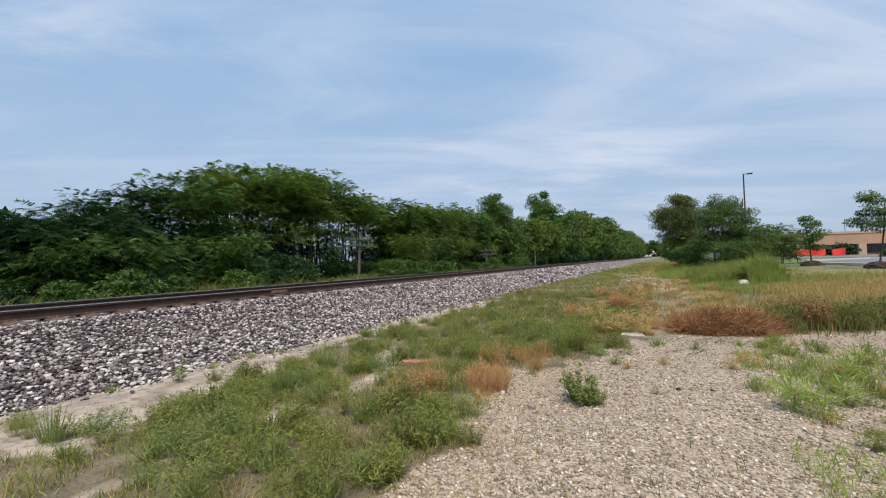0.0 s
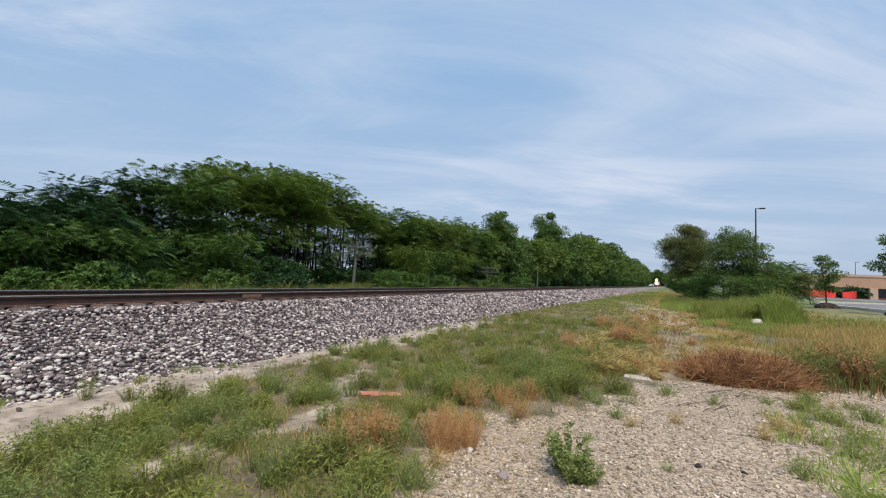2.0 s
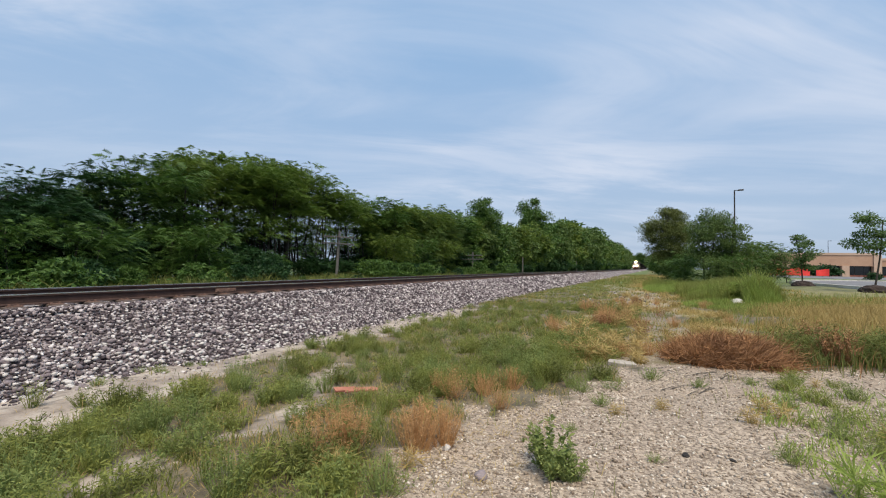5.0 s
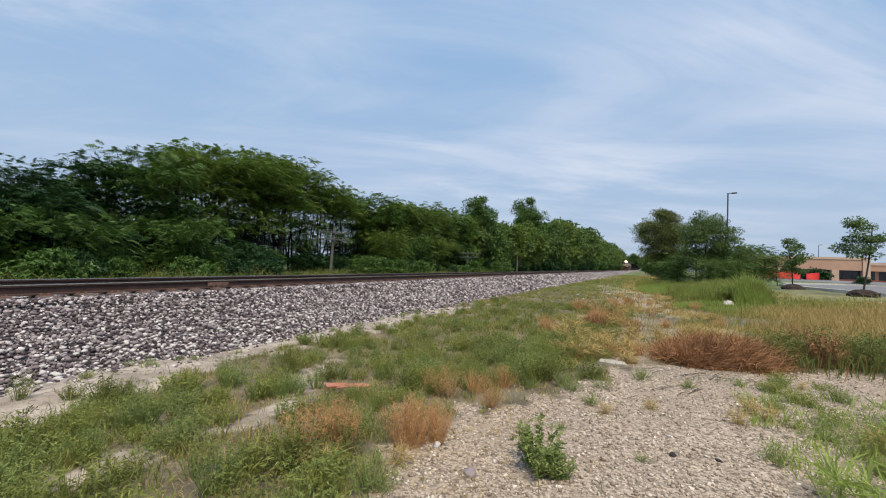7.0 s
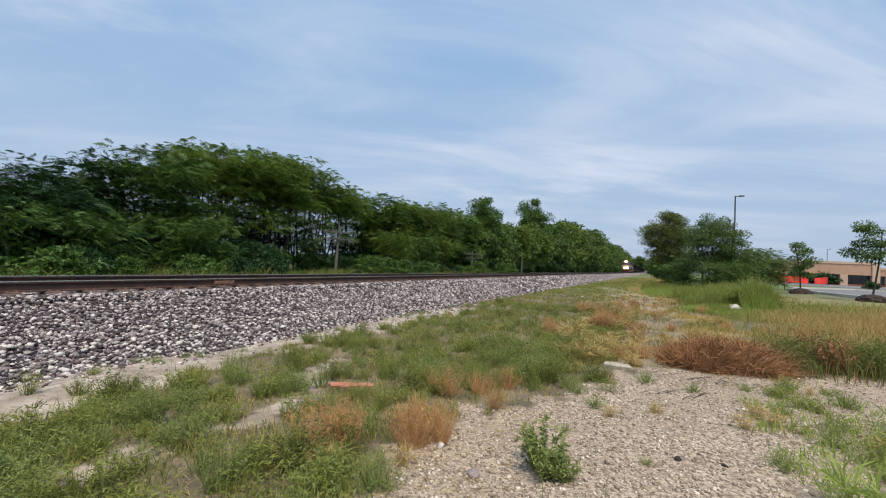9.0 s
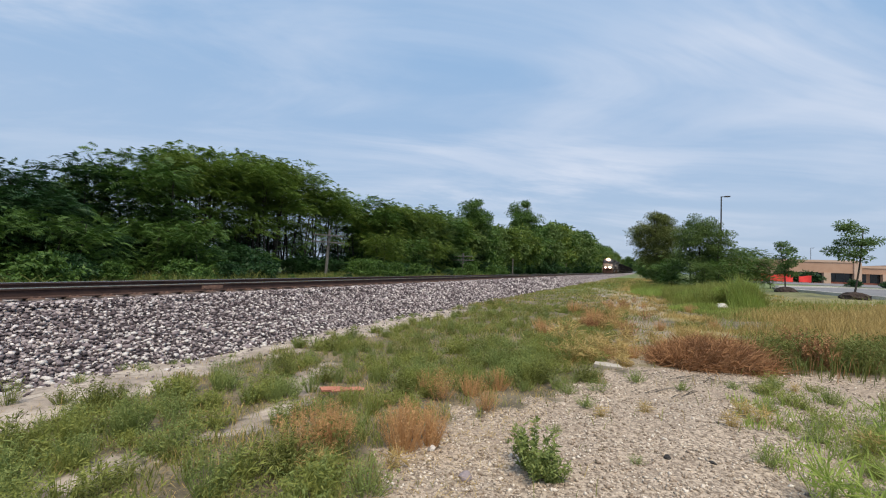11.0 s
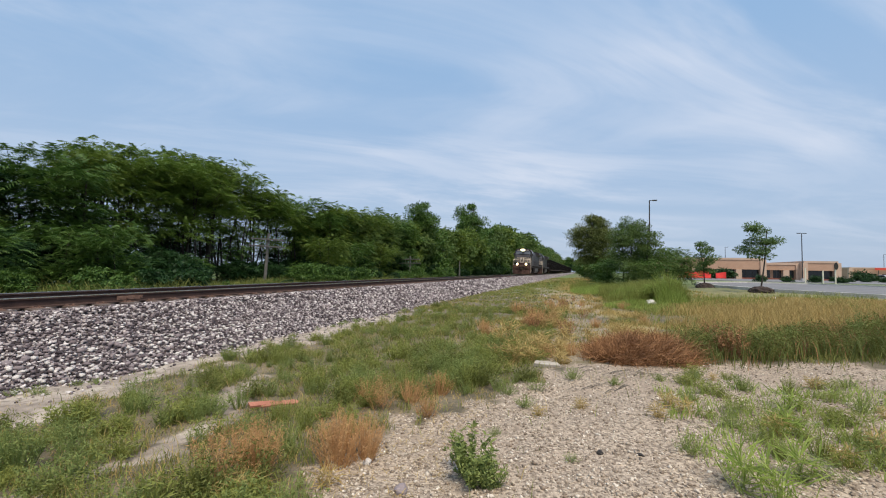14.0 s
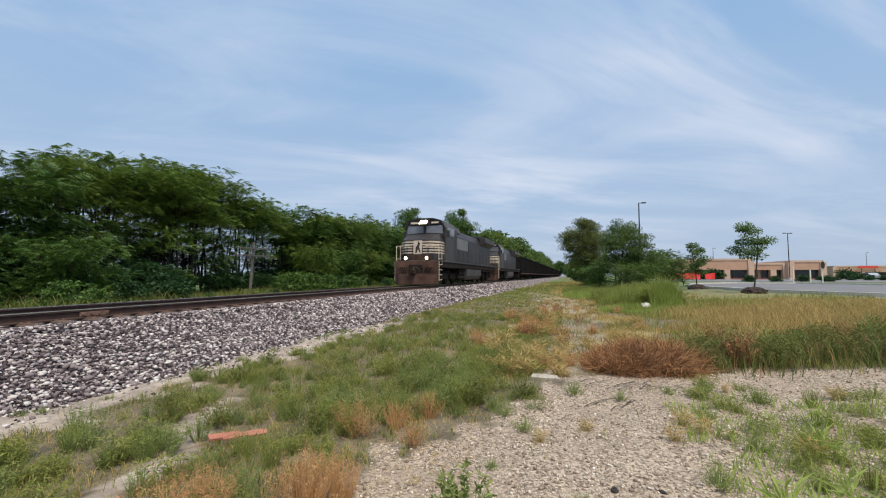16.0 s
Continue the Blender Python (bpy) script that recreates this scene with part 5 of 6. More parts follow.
def build_posts():
    for x, y, h, oval in ((27.1, 65.6, 2.0, False), (29.3, 66.5, 1.7, False), (31.0, 67.4, 2.2, True)):
        t = thing("sign_post", pose(x, y, LOT_Z - 0.05), "cream sign post with a dark oval board" if oval else "plain cream post on the verge", "post", "cream posts")
        part("post", box(BM(), -0.06, 0.06, -0.06, 0.06, 0, h, 0.01), M_CREAM, t)
        if oval:
            b = rod(BM(), (0, -0.05, 0), (0, 0.05, 0), 0.5, seg=20)
            bmesh.ops.scale(b, vec=(0.4, 1, 0.95), verts=b.verts)
            bmesh.ops.translate(b, vec=(0, -0.2, h + 0.1), verts=b.verts)
            part("board", b, M_LAMP, t, "dark oval board")
    # pylon sign with plain coloured panels
    t = thing("pylon_sign", pose(90.0, 148.0, LOT_Z), "tall roadside sign with plain coloured panels", "sign")
    part("post", box(BM(), -0.2, 0.2, -0.2, 0.2, 0, 5.5, 0.02), M_CREAM, t)
    for z, m in ((4.6, M_PINK), (5.4, M_WHITE), (6.0, M_PURPLE)):
        part("panel", box(BM(), -1.6, 1.6, -0.35, -0.21, z - 0.36, z + 0.36, 0.03), m, t)
    for x, y, w, z, m in ((62, 140, 4.0, 4.2, M_PURPLE), (108, 199.6, 6.0, 4.3, M_REDSIGN)):
        s = thing("shop_sign", pose(x, y, LOT_Z), "plain coloured shop sign panel on two posts", "sign")
        part("panel", box(BM(), -w / 2, w / 2, -0.2, 0, z - 0.6, z + 0.3, 0.03), m, s)
        for sx in (-w / 3, w / 3):
            part("post", box(BM(), sx - 0.1, sx + 0.1, -0.15, -0.05, -0.1, z), M_FRAME, s)


build_posts()


def car(m, paint, label):
    t = thing("parked_car", m, label, "car", "parked cars")
    prof = [(-2.2, 0.35), (2.2, 0.35), (2.25, 0.75), (1.3, 0.92), (0.6, 1.42), (-1.1, 1.45), (-1.9, 0.98), (-2.25, 0.9)]
    part("body", prism(BM(), prof, "y", -0.85, 0.85, 0.06), paint, t)
    for sy in (-1, 1):
        part("side_glass", prism(BM(), [(-1.6, 0.97), (1.05, 0.95), (0.52, 1.35), (-1.05, 1.37)], "y", sy * 0.852 - 0.01, sy * 0.852 + 0.01), M_STORE, t)
        for x in (-1.4, 1.4):
            w = part("wheel", rod(BM(), (x, sy * 0.66, 0.32), (x, sy * 0.88, 0.32), 0.32, seg=16), M_TYRE, t)
            part("rim", rod(BM(), (x, sy * 0.87, 0.32), (x, sy * 0.895, 0.32), 0.19, seg=12), M_CARS[1], w)


for j, (x, y, rz, k) in enumerate(((60, 118, 10, 0), (64, 119, 12, 1), (68, 118, 8, 0), (73, 121, 10, 2), (79, 122, 12, 0), (85, 124, 14, 3), (91, 126, 10, 1), (96, 128, 10, 2))):
    car(pose(x, y, LOT_Z + 0.04, 0, 0, rz + 80), M_CARS[k], ("white", "silver", "dark", "red")[k] + " saloon car parked before the distant shops")


def young_trees():
    made = tree_meshes(91, 3.6, 0.92, 1.3, 20, 170, 0.12, M_STREET, stems=1, clump=0.27, flat=0.9, girth=0.008)
    made2 = tree_meshes(94, 3.35, 0.85, 0.7, 18, 170, 0.12, M_STREET, stems=1, clump=0.28, flat=0.9, girth=0.008)
    for (x, y), mm, rz in (((8.66, 26.2), made, 40), ((7.68, 32.2), made2, 10)):
        plant_tree(mm, scaled(x, y, LOT_Z + 0.1, rz, 1.0), "young staked street tree in a mulch ring", "young_tree", "tree", "young street trees")
        b = BM()
        bmesh.ops.create_uvsphere(b, u_segments=28, v_segments=12, radius=1.0)
        for v in b.verts:
            k = 0.1 * noise.noise(v.co * 3 + Vector((x, y, 0)))
            v.co = Vector((v.co.x * (0.54 + k), v.co.y * (0.54 + k), v.co.z * 0.34 + k * 0.4))
        me = bpy.data.meshes.new("mulch_mound")
        b.to_mesh(me)
        b.free()
        me.materials.append(M_MULCH)
        o = new("mulch_mound", me)
        o.location = (x, y, LOT_Z)
        tagged(o, "low ring of dark brown mulch round a young tree", "mulch", "mulch mounds")
    hedge = tree_meshes(97, 1.3, 1.1, 0.05, 24, 60, 0.25, M_LEAF_DARK_SHADE, stems=1, clump=0.4, far=True)
    rs = random.Random(21)
    for x, y, s in [(24 + 1.7 * k, 70.5 + 0.35 * k, 0.7) for k in range(8)][::2] + [(40 + 2.6 * k, 92 + 0.6 * k, 0.7) for k in range(12)] + [(56 + 3.0 * k, 104 + 0.5 * k, 0.75) for k in range(14)]:
        plant_tree(hedge, scaled(x, y, LOT_Z - 0.03, rs.uniform(0, 360), s * rs.uniform(0.8, 1.15)), "clipped dark-green hedge bush by the car park", "hedge_bush", "shrub", "hedge bushes")
    for x, y, s in ((25.5, 100, 1.5), (29, 103, 1.7), (56.5, 112, 1.7), (59, 114, 1.3), (70, 128, 1.3), (88, 140, 1.6), (94, 142, 1.8), (83, 140, 1.5)):
        plant_tree(hedge, scaled(x, y, LOT_Z, rs.uniform(0, 360), s), "rounded green shrub before the shops", "shrub", "shrub", "shop shrubs")


young_trees()

# ---- weeds, grass and stones near the path ----


def blade_arrays(x, y, z, h, w, lean, rs):
    """Bent grass blades: five corners and three triangles each."""
    k = len(x)
    a, b = rs.rand(k) * 6.283, rs.rand(k) * 6.283
    dx, dy = np.cos(a) * w / 2, np.sin(a) * w / 2
    lx, ly = np.cos(b) * lean * h, np.sin(b) * lean * h
    base = np.stack([x, y, z - 0.01], 1)
    side = np.stack([dx, dy, np.zeros(k)], 1)
    mid = base + np.stack([lx * 0.3, ly * 0.3, h * 0.58], 1)
    tip = base + np.stack([lx, ly, h * (1.0 - 0.25 * lean)], 1)
    P = np.stack([base - side, base + side, mid - side * 0.8, mid + side * 0.8, tip], 1)
    i = np.arange(k)[:, None] * 5
    F = np.concatenate([i + np.array([[0, 1, 3]]), i + np.array([[0, 3, 2]]), i + np.array([[2, 3, 4]])], 1).reshape(-1, 3)
    return P.reshape(-1, 3), F


def free_of_track(x):
    return x > -6.15


def build_grass():
    rs = np.random.RandomState(31)

    def scatter(x0, x1, y0, y1, per):
        k = int((x1 - x0) * (y1 - y0) * per)
        return rs.uniform(x0, x1, k), rs.uniform(y0, y1, k)

    # green sward, in tufts, thin on gravel and sand
    for (x0, x1, y0, y1, per, hh, ww) in ((-5.6, -1.0, -3.0, 1.2, 500, 0.12, 0.009), (-6.1, 4.0, 1.2, 9.0, 1700, 0.1, 0.005), (-6.1, 9.0, 9.0, 18.0, 900, 0.12, 0.008), (-6.3, 6.0, 18.0, 45.0, 260, 0.1, 0.018), (-6.0, 3.0, 45.0, 95.0, 60, 0.2, 0.045)):
        x, y = scatter(x0, x1, y0, y1, per)
        g, s, d = cover(x, y)
        tuft = value_noise(x, y, 2.4) * 0.6 + value_noise(x + 5, y, 7.0) * 0.55
        keep = rs.rand(len(x)) < np.where(g > 0.5, np.where(y > 8.5, 0.24, 0.05) * (tuft > np.where(y > 8.5, 0.5, 0.72)), np.where(s > 0.5, 0.04 * (tuft > 0.7), step(0.46, 0.69, tuft)))
        keep &= ~((x > 0.2) & (x < 3.0) & (y > 8.0) & (y < 9.6))
        x, y, tuft, d = x[keep], y[keep], tuft[keep], d[keep]
        h = hh * (0.5 + 0.9 * rs.rand(len(x))) * (0.55 + 0.9 * tuft)
        dry = rs.rand(len(x)) < 0.12 + 0.75 * d + 0.25 * step(0.55, 0.8, value_noise(x + 80, y + 4, 0.9))
        for sel, mt, nm, lab in ((~dry, M_GRASS, "grass", "patchy green grass and low weeds"), (dry, M_STRAW, "dry_grass", "dry straw-coloured grass among the weeds")):
            V, F = blade_arrays(x[sel], y[sel], land(x[sel], y[sel]), h[sel], ww * (0.7 + 0.7 * rs.rand(sel.sum())), 0.35 + 0.5 * rs.rand(sel.sum()), rs)
            tagged(new(nm, fast_mesh(nm, V, F, mt)), lab, "grass", kind="stuff")
    # dead stalks lying on the bare soil
    x, y = scatter(-5.6, -0.8, 1.2, 10.0, 330)
    g, s, d = cover(x, y)
    keep = (s < 0.5) | (rs.rand(len(x)) < 0.2)
    x, y = x[keep], y[keep]
    V, F = blade_arrays(x, y, land(x, y) + 0.006, 0.02 + 0.05 * rs.rand(len(x)), 0.003 + 0.003 * rs.rand(len(x)), 1.4 + 1.4 * rs.rand(len(x)), rs)
    tagged(new("grass_litter", fast_mesh("grass_litter", V, F, M_STRAW)), "dead straw-coloured stalks littering bare soil", "litter", kind="stuff")
    # green patches over the gravel by the path
    x, y = scatter(0.85, 4.0, 2.6, 7.4, 600)
    mass = np.clip(1 - ((x - 2.2) / 1.1) ** 2 - ((y - 5.8) / 1.5) ** 2, 0, 1)
    keep = value_noise(x + 17, y + 5, 1.5) * 0.7 + value_noise(x, y + 40, 5.5) * 0.5 > 0.63 - 0.2 * mass
    x, y = x[keep], y[keep]
    V, F = blade_arrays(x, y, land(x, y), 0.05 + 0.13 * rs.rand(len(x)), 0.005 + 0.005 * rs.rand(len(x)), 0.4 + 0.6 * rs.rand(len(x)), rs)
    tagged(new("grass", fast_mesh("grass", V, F, M_BUSH)), "thin pale green grass patches over gravel", "grass", kind="stuff")
    # tall pale grass before the car park
    x, y = scatter(2.2, 9.5, 9.9, 20.5, 620)
    g, s, d = cover(x, y)
    keep = rs.rand(len(x)) < step(0.25, 0.6, d + 0.5 * (value_noise(x, y, 1.3) - 0.4))
    x, y = x[keep], y[keep]
    V, F = blade_arrays(x, y, land(x, y), (0.16 + 0.26 * rs.rand(len(x))) * (1 - 0.55 * step(14, 20, y)), 0.007 + 0.007 * rs.rand(len(x)), 0.2 + 0.4 * rs.rand(len(x)), rs)
    tagged(new("tall_grass", fast_mesh("tall_grass", V, F, M_STRAW)), "tall pale dry grass on the verge", "grass", kind="stuff")
    x, y = scatter(1.8, 9.5, 9.7, 22.0, 130)
    keep = value_noise(x + 7, y, 0.8) + 0.3 * rs.rand(len(x)) > 0.68
    x, y = x[keep], y[keep]
    V, F = blade_arrays(x, y, land(x, y), 0.12 + 0.3 * rs.rand(len(x)), 0.008 + 0.008 * rs.rand(len(x)), 0.25 + 0.5 * rs.rand(len(x)), rs)
    tagged(new("tall_grass", fast_mesh("tall_grass", V, F, M_WEED_PALE)), "tall yellow-green grass on the verge", "grass", kind="stuff")
    # high green weeds round the bushes, and a feathery clump
    for cx, cy, rx, ry, k, h0, h1, mt in ((2.9, 26.0, 1.9, 6.5, 16000, 0.3, 0.85, M_WEED_PALE), (3.5, 20.3, 0.6, 0.6, 1500, 0.5, 1.2, M_WEED_PALE), (2.9, 20.5, 0.7, 0.6, 1200, 0.4, 1.0, M_WEED_PALE), (3.3, 20.0, 0.7, 0.5, 700, 0.5, 1.15, M_BUSH), (3.1, 19.7, 0.9, 0.5, 1500, 0.25, 0.7, M_BUSH), (2.4, 24.0, 1.0, 1.6, 5000, 0.3, 0.7, M_BUSH), (1.3, 32.0, 2.0, 4.5, 9000, 0.25, 0.6, M_BUSH), (2.2, 19.3, 1.3, 1.6, 6000, 0.1, 0.26, M_BUSH), (1.5, 38.0, 2.4, 9.0, 8000, 0.3, 0.7, M_WEED_PALE)):
        a, r = rs.rand(k) * 6.283, rs.rand(k) ** 0.5
        x, y = cx + rx * r * np.cos(a), cy + ry * r * np.sin(a)
        low = np.where((x > 1.2) & (x < 2.9) & (y < 22.3), 0.3, 1.0) if h1 < 1.2 and h1 > 0.3 else 1.0
        V, F = blade_arrays(x, y, land(x, y), low * (h0 + (h1 - h0) * rs.rand(k)) * (1 - 0.45 * r * r) * (0.5 + value_noise(x, y, 0.9)), 0.012 + 0.012 * rs.rand(k), 0.1 + 0.35 * rs.rand(k), rs)
        tagged(new("high_weeds", fast_mesh("high_weeds", V, F, mt)), "high yellow-green weeds and grass on the verge", "weeds", kind="stuff")
    # weeds along the far side of the line and under the thicket
    x, y = scatter(-19.5, -13.6, -4.0, 45.0, 70)
    V, F = blade_arrays(x, y, land(x, y), 0.15 + 0.55 * rs.rand(len(x)) * value_noise(x, y, 0.8) * 1.3, 0.02 + 0.015 * rs.rand(len(x)), 0.3 + 0.4 * rs.rand(len(x)), rs)
    tagged(new("lineside_weeds", fast_mesh("lineside_weeds", V, F, M_WEED_DARK)), "tall weeds and grass along the far side of the track", "weeds", kind="stuff")


build_grass()


def weed_mesh(name, seed, height, radius, stems, leaves, leaf, mat, narrow=0.4):
    """A weed: thin stems fanning out, with leaves along them."""
    rs = np.random.RandomState(seed)
    V, F, off = [], [], 0
    for s in range(stems):
        a, r = rs.rand() * 6.283, radius * rs.rand() ** 0.6
        h = height * (0.6 + 0.4 * rs.rand()) * (1 - 0.35 * r / radius)
        base = np.array([math.cos(a), math.sin(a), 0]) * r * 0.35
        tip = np.array([math.cos(a) * r, math.sin(a) * r, h])
        t = np.sort(rs.rand(leaves)) * 0.9 + 0.1
        P = base + (tip - base) * t[:, None] + np.array([0, 0, 1.0]) * (np.sin(t * 3.14) * 0.08 * h)[:, None]
        out = rs.normal(0, 1, (leaves, 3)) * np.array([1, 1, 0.5]) + np.array([0, 0, 0.35])
        v, f = leaf_mesh_arrays(P, out, leaf * (0.6 + 0.7 * rs.rand(leaves)), leaf * narrow * np.ones(leaves), rs, 0.0)
        V.append(v), F.append(f + off)
        off += len(v)
        v, f = blade_arrays(base[:1], base[1:2], np.array([0.0]), np.array([h]), np.array([0.007]), np.array([0.05]), rs)
        v[:] = np.array([base - [0.004, 0, 0], base + [0.004, 0, 0], (base + tip) / 2 - [0.003, 0, 0], (base + tip) / 2 + [0.003, 0, 0], tip])
        V.append(v), F.append(f + off)
        off += len(v)
    return fast_mesh(name, np.concatenate(V), np.concatenate(F), mat)


def build_weeds():
    rs = random.Random(77)
    leafy = [weed_mesh("leafy_weed", 100 + i, 0.33, 0.3, 46, 11, 0.04, M_WEED, 0.24) for i in range(3)]
    pale = [weed_mesh("pale_weed", 180 + i, 0.3, 0.28, 50, 8, 0.055, M_WEED_PALE, 0.2) for i in range(3)]
    tall = [weed_mesh("tall_weed", 120 + i, 0.42, 0.22, 34, 20, 0.05, M_WEED, 0.4) for i in range(2)]
    orange = [weed_mesh("dry_weed", 140 + i, 0.42, 0.32, 80, 18, 0.032, M_DRY, 0.16) for i in range(3)]
    corn = [weed_mesh("grass_clump", 160 + i, 0.38, 0.16, 22, 4, 0.22, (M_BUSH, M_STRAW)[i], 0.07) for i in range(2)]

    def put(me, x, y, s, label, cat, group, sz=None):
        o = new(me.name.split(".")[0], me)
        o.matrix_basis = scaled(x, y, float(land(x, y)) - 0.01, rs.uniform(0, 360), s, sz)
        tagged(o, label, cat, group)

    for x, y, s in ((-2.2, 3.72, 1.0), (-2.05, 3.85, 0.9), (-2.15, 3.95, 0.8), (-1.66, 4.22, 1.0), (-1.52, 4.4, 0.85), (-1.75, 4.4, 0.8), (-1.4, 5.4, 0.7), (-1.95, 5.5, 0.85), (-1.7, 5.75, 0.7), (-1.5, 6.1, 0.8), (-2.25, 5.75, 0.7), (-1.05, 12.0, 1.3), (-0.7, 12.4, 1.2), (-1.9, 10.6, 1.0), (-2.2, 11.3, 1.0), (-0.45, 8.4, 0.7), (-0.1, 8.8, 0.7), (-1.2, 13.8, 1.3), (-2.0, 15.5, 1.4), (-1.4, 9.4, 0.7), (-0.9, 16.5, 1.3), (0.4, 12.8, 0.8)):
        put(rs.choice(orange), x, y, s * 0.85, "clump of dry orange-brown weed", "weed", "dry weeds", s * 1.2 if y < 6 else s)
    for x, y, s in ((-0.68, 4.4, 0.95), (-0.5, 4.25, 0.55), (-0.6, 4.25, 0.65)):
        put(tall[0], x, y, s, "upright green weed on bare gravel", "weed", "green weeds")
    for x, y, s in ((-0.05, 7.25, 0.6), (0.45, 7.1, 0.45), (0.85, 5.2, 0.5), (-0.65, 5.15, 0.3), (0.0, 4.8, 0.28), (1.3, 5.9, 0.5), (1.8, 6.2, 0.55), (1.5, 5.3, 0.5), (2.1, 5.5, 0.6), (1.0, 7.4, 0.4), (-0.5, 5.95, 0.5), (-0.75, 6.3, 0.6), (-0.45, 6.6, 0.6), (1.9, 7.3, 0.5), (2.6, 6.6, 0.6), (1.2, 6.6, 0.3)):
        put(rs.choice(leafy), x, y, s, "low bushy green weed on gravel", "weed", "green weeds")
    for x, y, s, k in ((1.05, 4.75, 0.9, 0), (1.2, 4.6, 0.8, 0), (1.45, 5.0, 0.8, 0), (1.02, 6.2, 0.55, 1), (-0.33, 5.7, 0.35, 1), (0.05, 6.1, 0.4, 1), (0.75, 5.9, 0.45, 1), (-2.0, 3.55, 0.5, 1), (-1.55, 3.95, 0.5, 1), (-0.7, 8.1, 0.8, 1), (-0.95, 8.0, 0.8, 1), (-0.5, 8.5, 0.8, 1), (-1.2, 8.3, 0.8, 1), (0.2, 10.8, 0.9, 1), (0.9, 11.0, 1.0, 1), (1.3, 10.4, 0.9, 1), (-0.3, 10.6, 0.9, 1), (1.7, 5.8, 0.7, 0), (2.0, 6.6, 0.7, 0), (-1.9, 3.6, 0.6, 1), (2.3, 5.2, 0.9, 0), (0.9, 6.35, 0.5, 1)):
        put(corn[k], x, y, s, ("green", "yellowed")[k] + " clump of broad-bladed grass", "grass clump", "grass clumps")
    feather = [weed_mesh("feathery_weed", 175 + i, 0.5, 0.2, 40, 17, 0.027, (M_WEED, M_WEED_PALE, M_WEED)[i], 0.3) for i in range(3)]
    shade = [weed_mesh("dark_weed", 170 + i, 0.42, 0.32, 56, 13, 0.045, M_WEED_DARK, 0.24) for i in range(2)]
    rusty = weed_mesh("rusty_weed", 190, 0.5, 0.25, 40, 24, 0.035, M_BROWN, 0.25)
    yellow = weed_mesh("yellow_weed", 191, 0.3, 0.3, 60, 16, 0.035, M_STRAW, 0.3)
    for x, y, s in ((-1.05, 11.6, 1.0), (-0.9, 11.9, 0.9), (-1.25, 11.9, 0.8), (-0.6, 18.0, 1.1)):
        put(rusty, x, y, s, "upright rusty-brown dead weed", "weed", "dry weeds")
    for x, y, s in ((-0.6, 12.2, 1.0), (-0.35, 12.5, 0.9), (-0.8, 12.8, 1.0), (0.3, 10.2, 0.6), (0.1, 9.3, 0.6), (-0.6, 9.0, 0.7), (-0.9, 8.6, 0.7), (-1.2, 8.9, 0.7), (0.9, 10.6, 0.7), (1.3, 11.5, 0.8), (-0.2, 8.1, 0.5)):
        put(yellow, x, y, s, "yellowed straw-coloured weed on the verge", "weed", "dry weeds")
    for k in range(18):
        put(corn[1], rs.uniform(-1.7, -0.1), rs.uniform(7.9, 9.6), rs.uniform(0.5, 0.95), "yellowed clump of broad-bladed grass", "grass clump", "grass clumps")
    for k in range(46):
        put(rs.choice(orange[:1] + [rusty] + [yellow] * 3 + corn[1:] * 2), rs.uniform(-1.6, 1.8), rs.uniform(9.5, 24.0), rs.uniform(0.5, 1.2), "patch of dead straw-coloured weed on the verge", "weed", "dry weeds")
    for k in range(34):
        put(rs.choice(corn[1:] + pale + feather[1:2]), rs.gauss(2.2, 0.5), rs.gauss(5.8, 0.7), rs.uniform(0.35, 0.65), "yellow-green weed in a thick patch on gravel", "weed", "green weeds")
    for k in range(64):
        put(rs.choice(leafy + pale + corn[1:]), rs.uniform(0.9, 4.2) + 0.2, rs.uniform(3.4, 8.0), rs.uniform(0.3, 0.75), "green weed among the gravel", "weed", "green weeds")
    for x, y, s in ((-4.3, 2.6, 1.0), (-4.0, 2.2, 1.1), (-3.75, 2.85, 1.0), (-4.5, 2.0, 1.0), (-3.5, 2.5, 1.1), (-3.2, 3.2, 0.9), (-3.4, 1.9, 1.0), (-2.9, 2.6, 1.0), (-3.0, 2.0, 1.0), (-4.7, 3.4, 0.5), (-4.4, 4.2, 0.8), (-4.2, 4.6, 0.8), (-4.1, 5.0, 0.7), (-3.9, 4.1, 0.7), (-4.5, 4.7, 0.6)):
        put(rs.choice(leafy + pale), x, y, s, "bushy green weed beside the sandy track", "weed", "green weeds")
    for k in range(150):
        x = rs.uniform(1.5, 7.0)
        put(rs.choice(shade + shade + leafy + feather[:1] + [rusty]), x, 9.35 + 0.12 * (x - 1.5) + rs.uniform(-0.45, 0.8), rs.uniform(0.7, 1.25) * (1.0 + 0.12 * min(x, 5.0) - 0.18), "bushy green weed in the bank beside the brush heap", "weed", "green weeds")
    for k in range(12):
        put(feather[1], rs.gauss(3.2, 0.42), rs.gauss(20.2, 0.3), rs.uniform(1.5, 2.4), "tall feathery yellow-green weed in the verge", "weed", "green weeds")
    # thick weeds along the edge of the gravel
    for k in range(90):
        y = rs.uniform(5.4, 9.0)
        x = -1.15 + 0.12 * (y - 6.0) - abs(rs.gauss(0, 0.75)) - (0.5 if y < 6.2 else 0.0)
        put(rs.choice(leafy + shade + feather + pale[:1]), x, y, rs.uniform(0.55, 1.0), "bushy green weed at the edge of the gravel", "weed", "green weeds")
    # weeds through the sward, away from sand and gravel
    count = 0
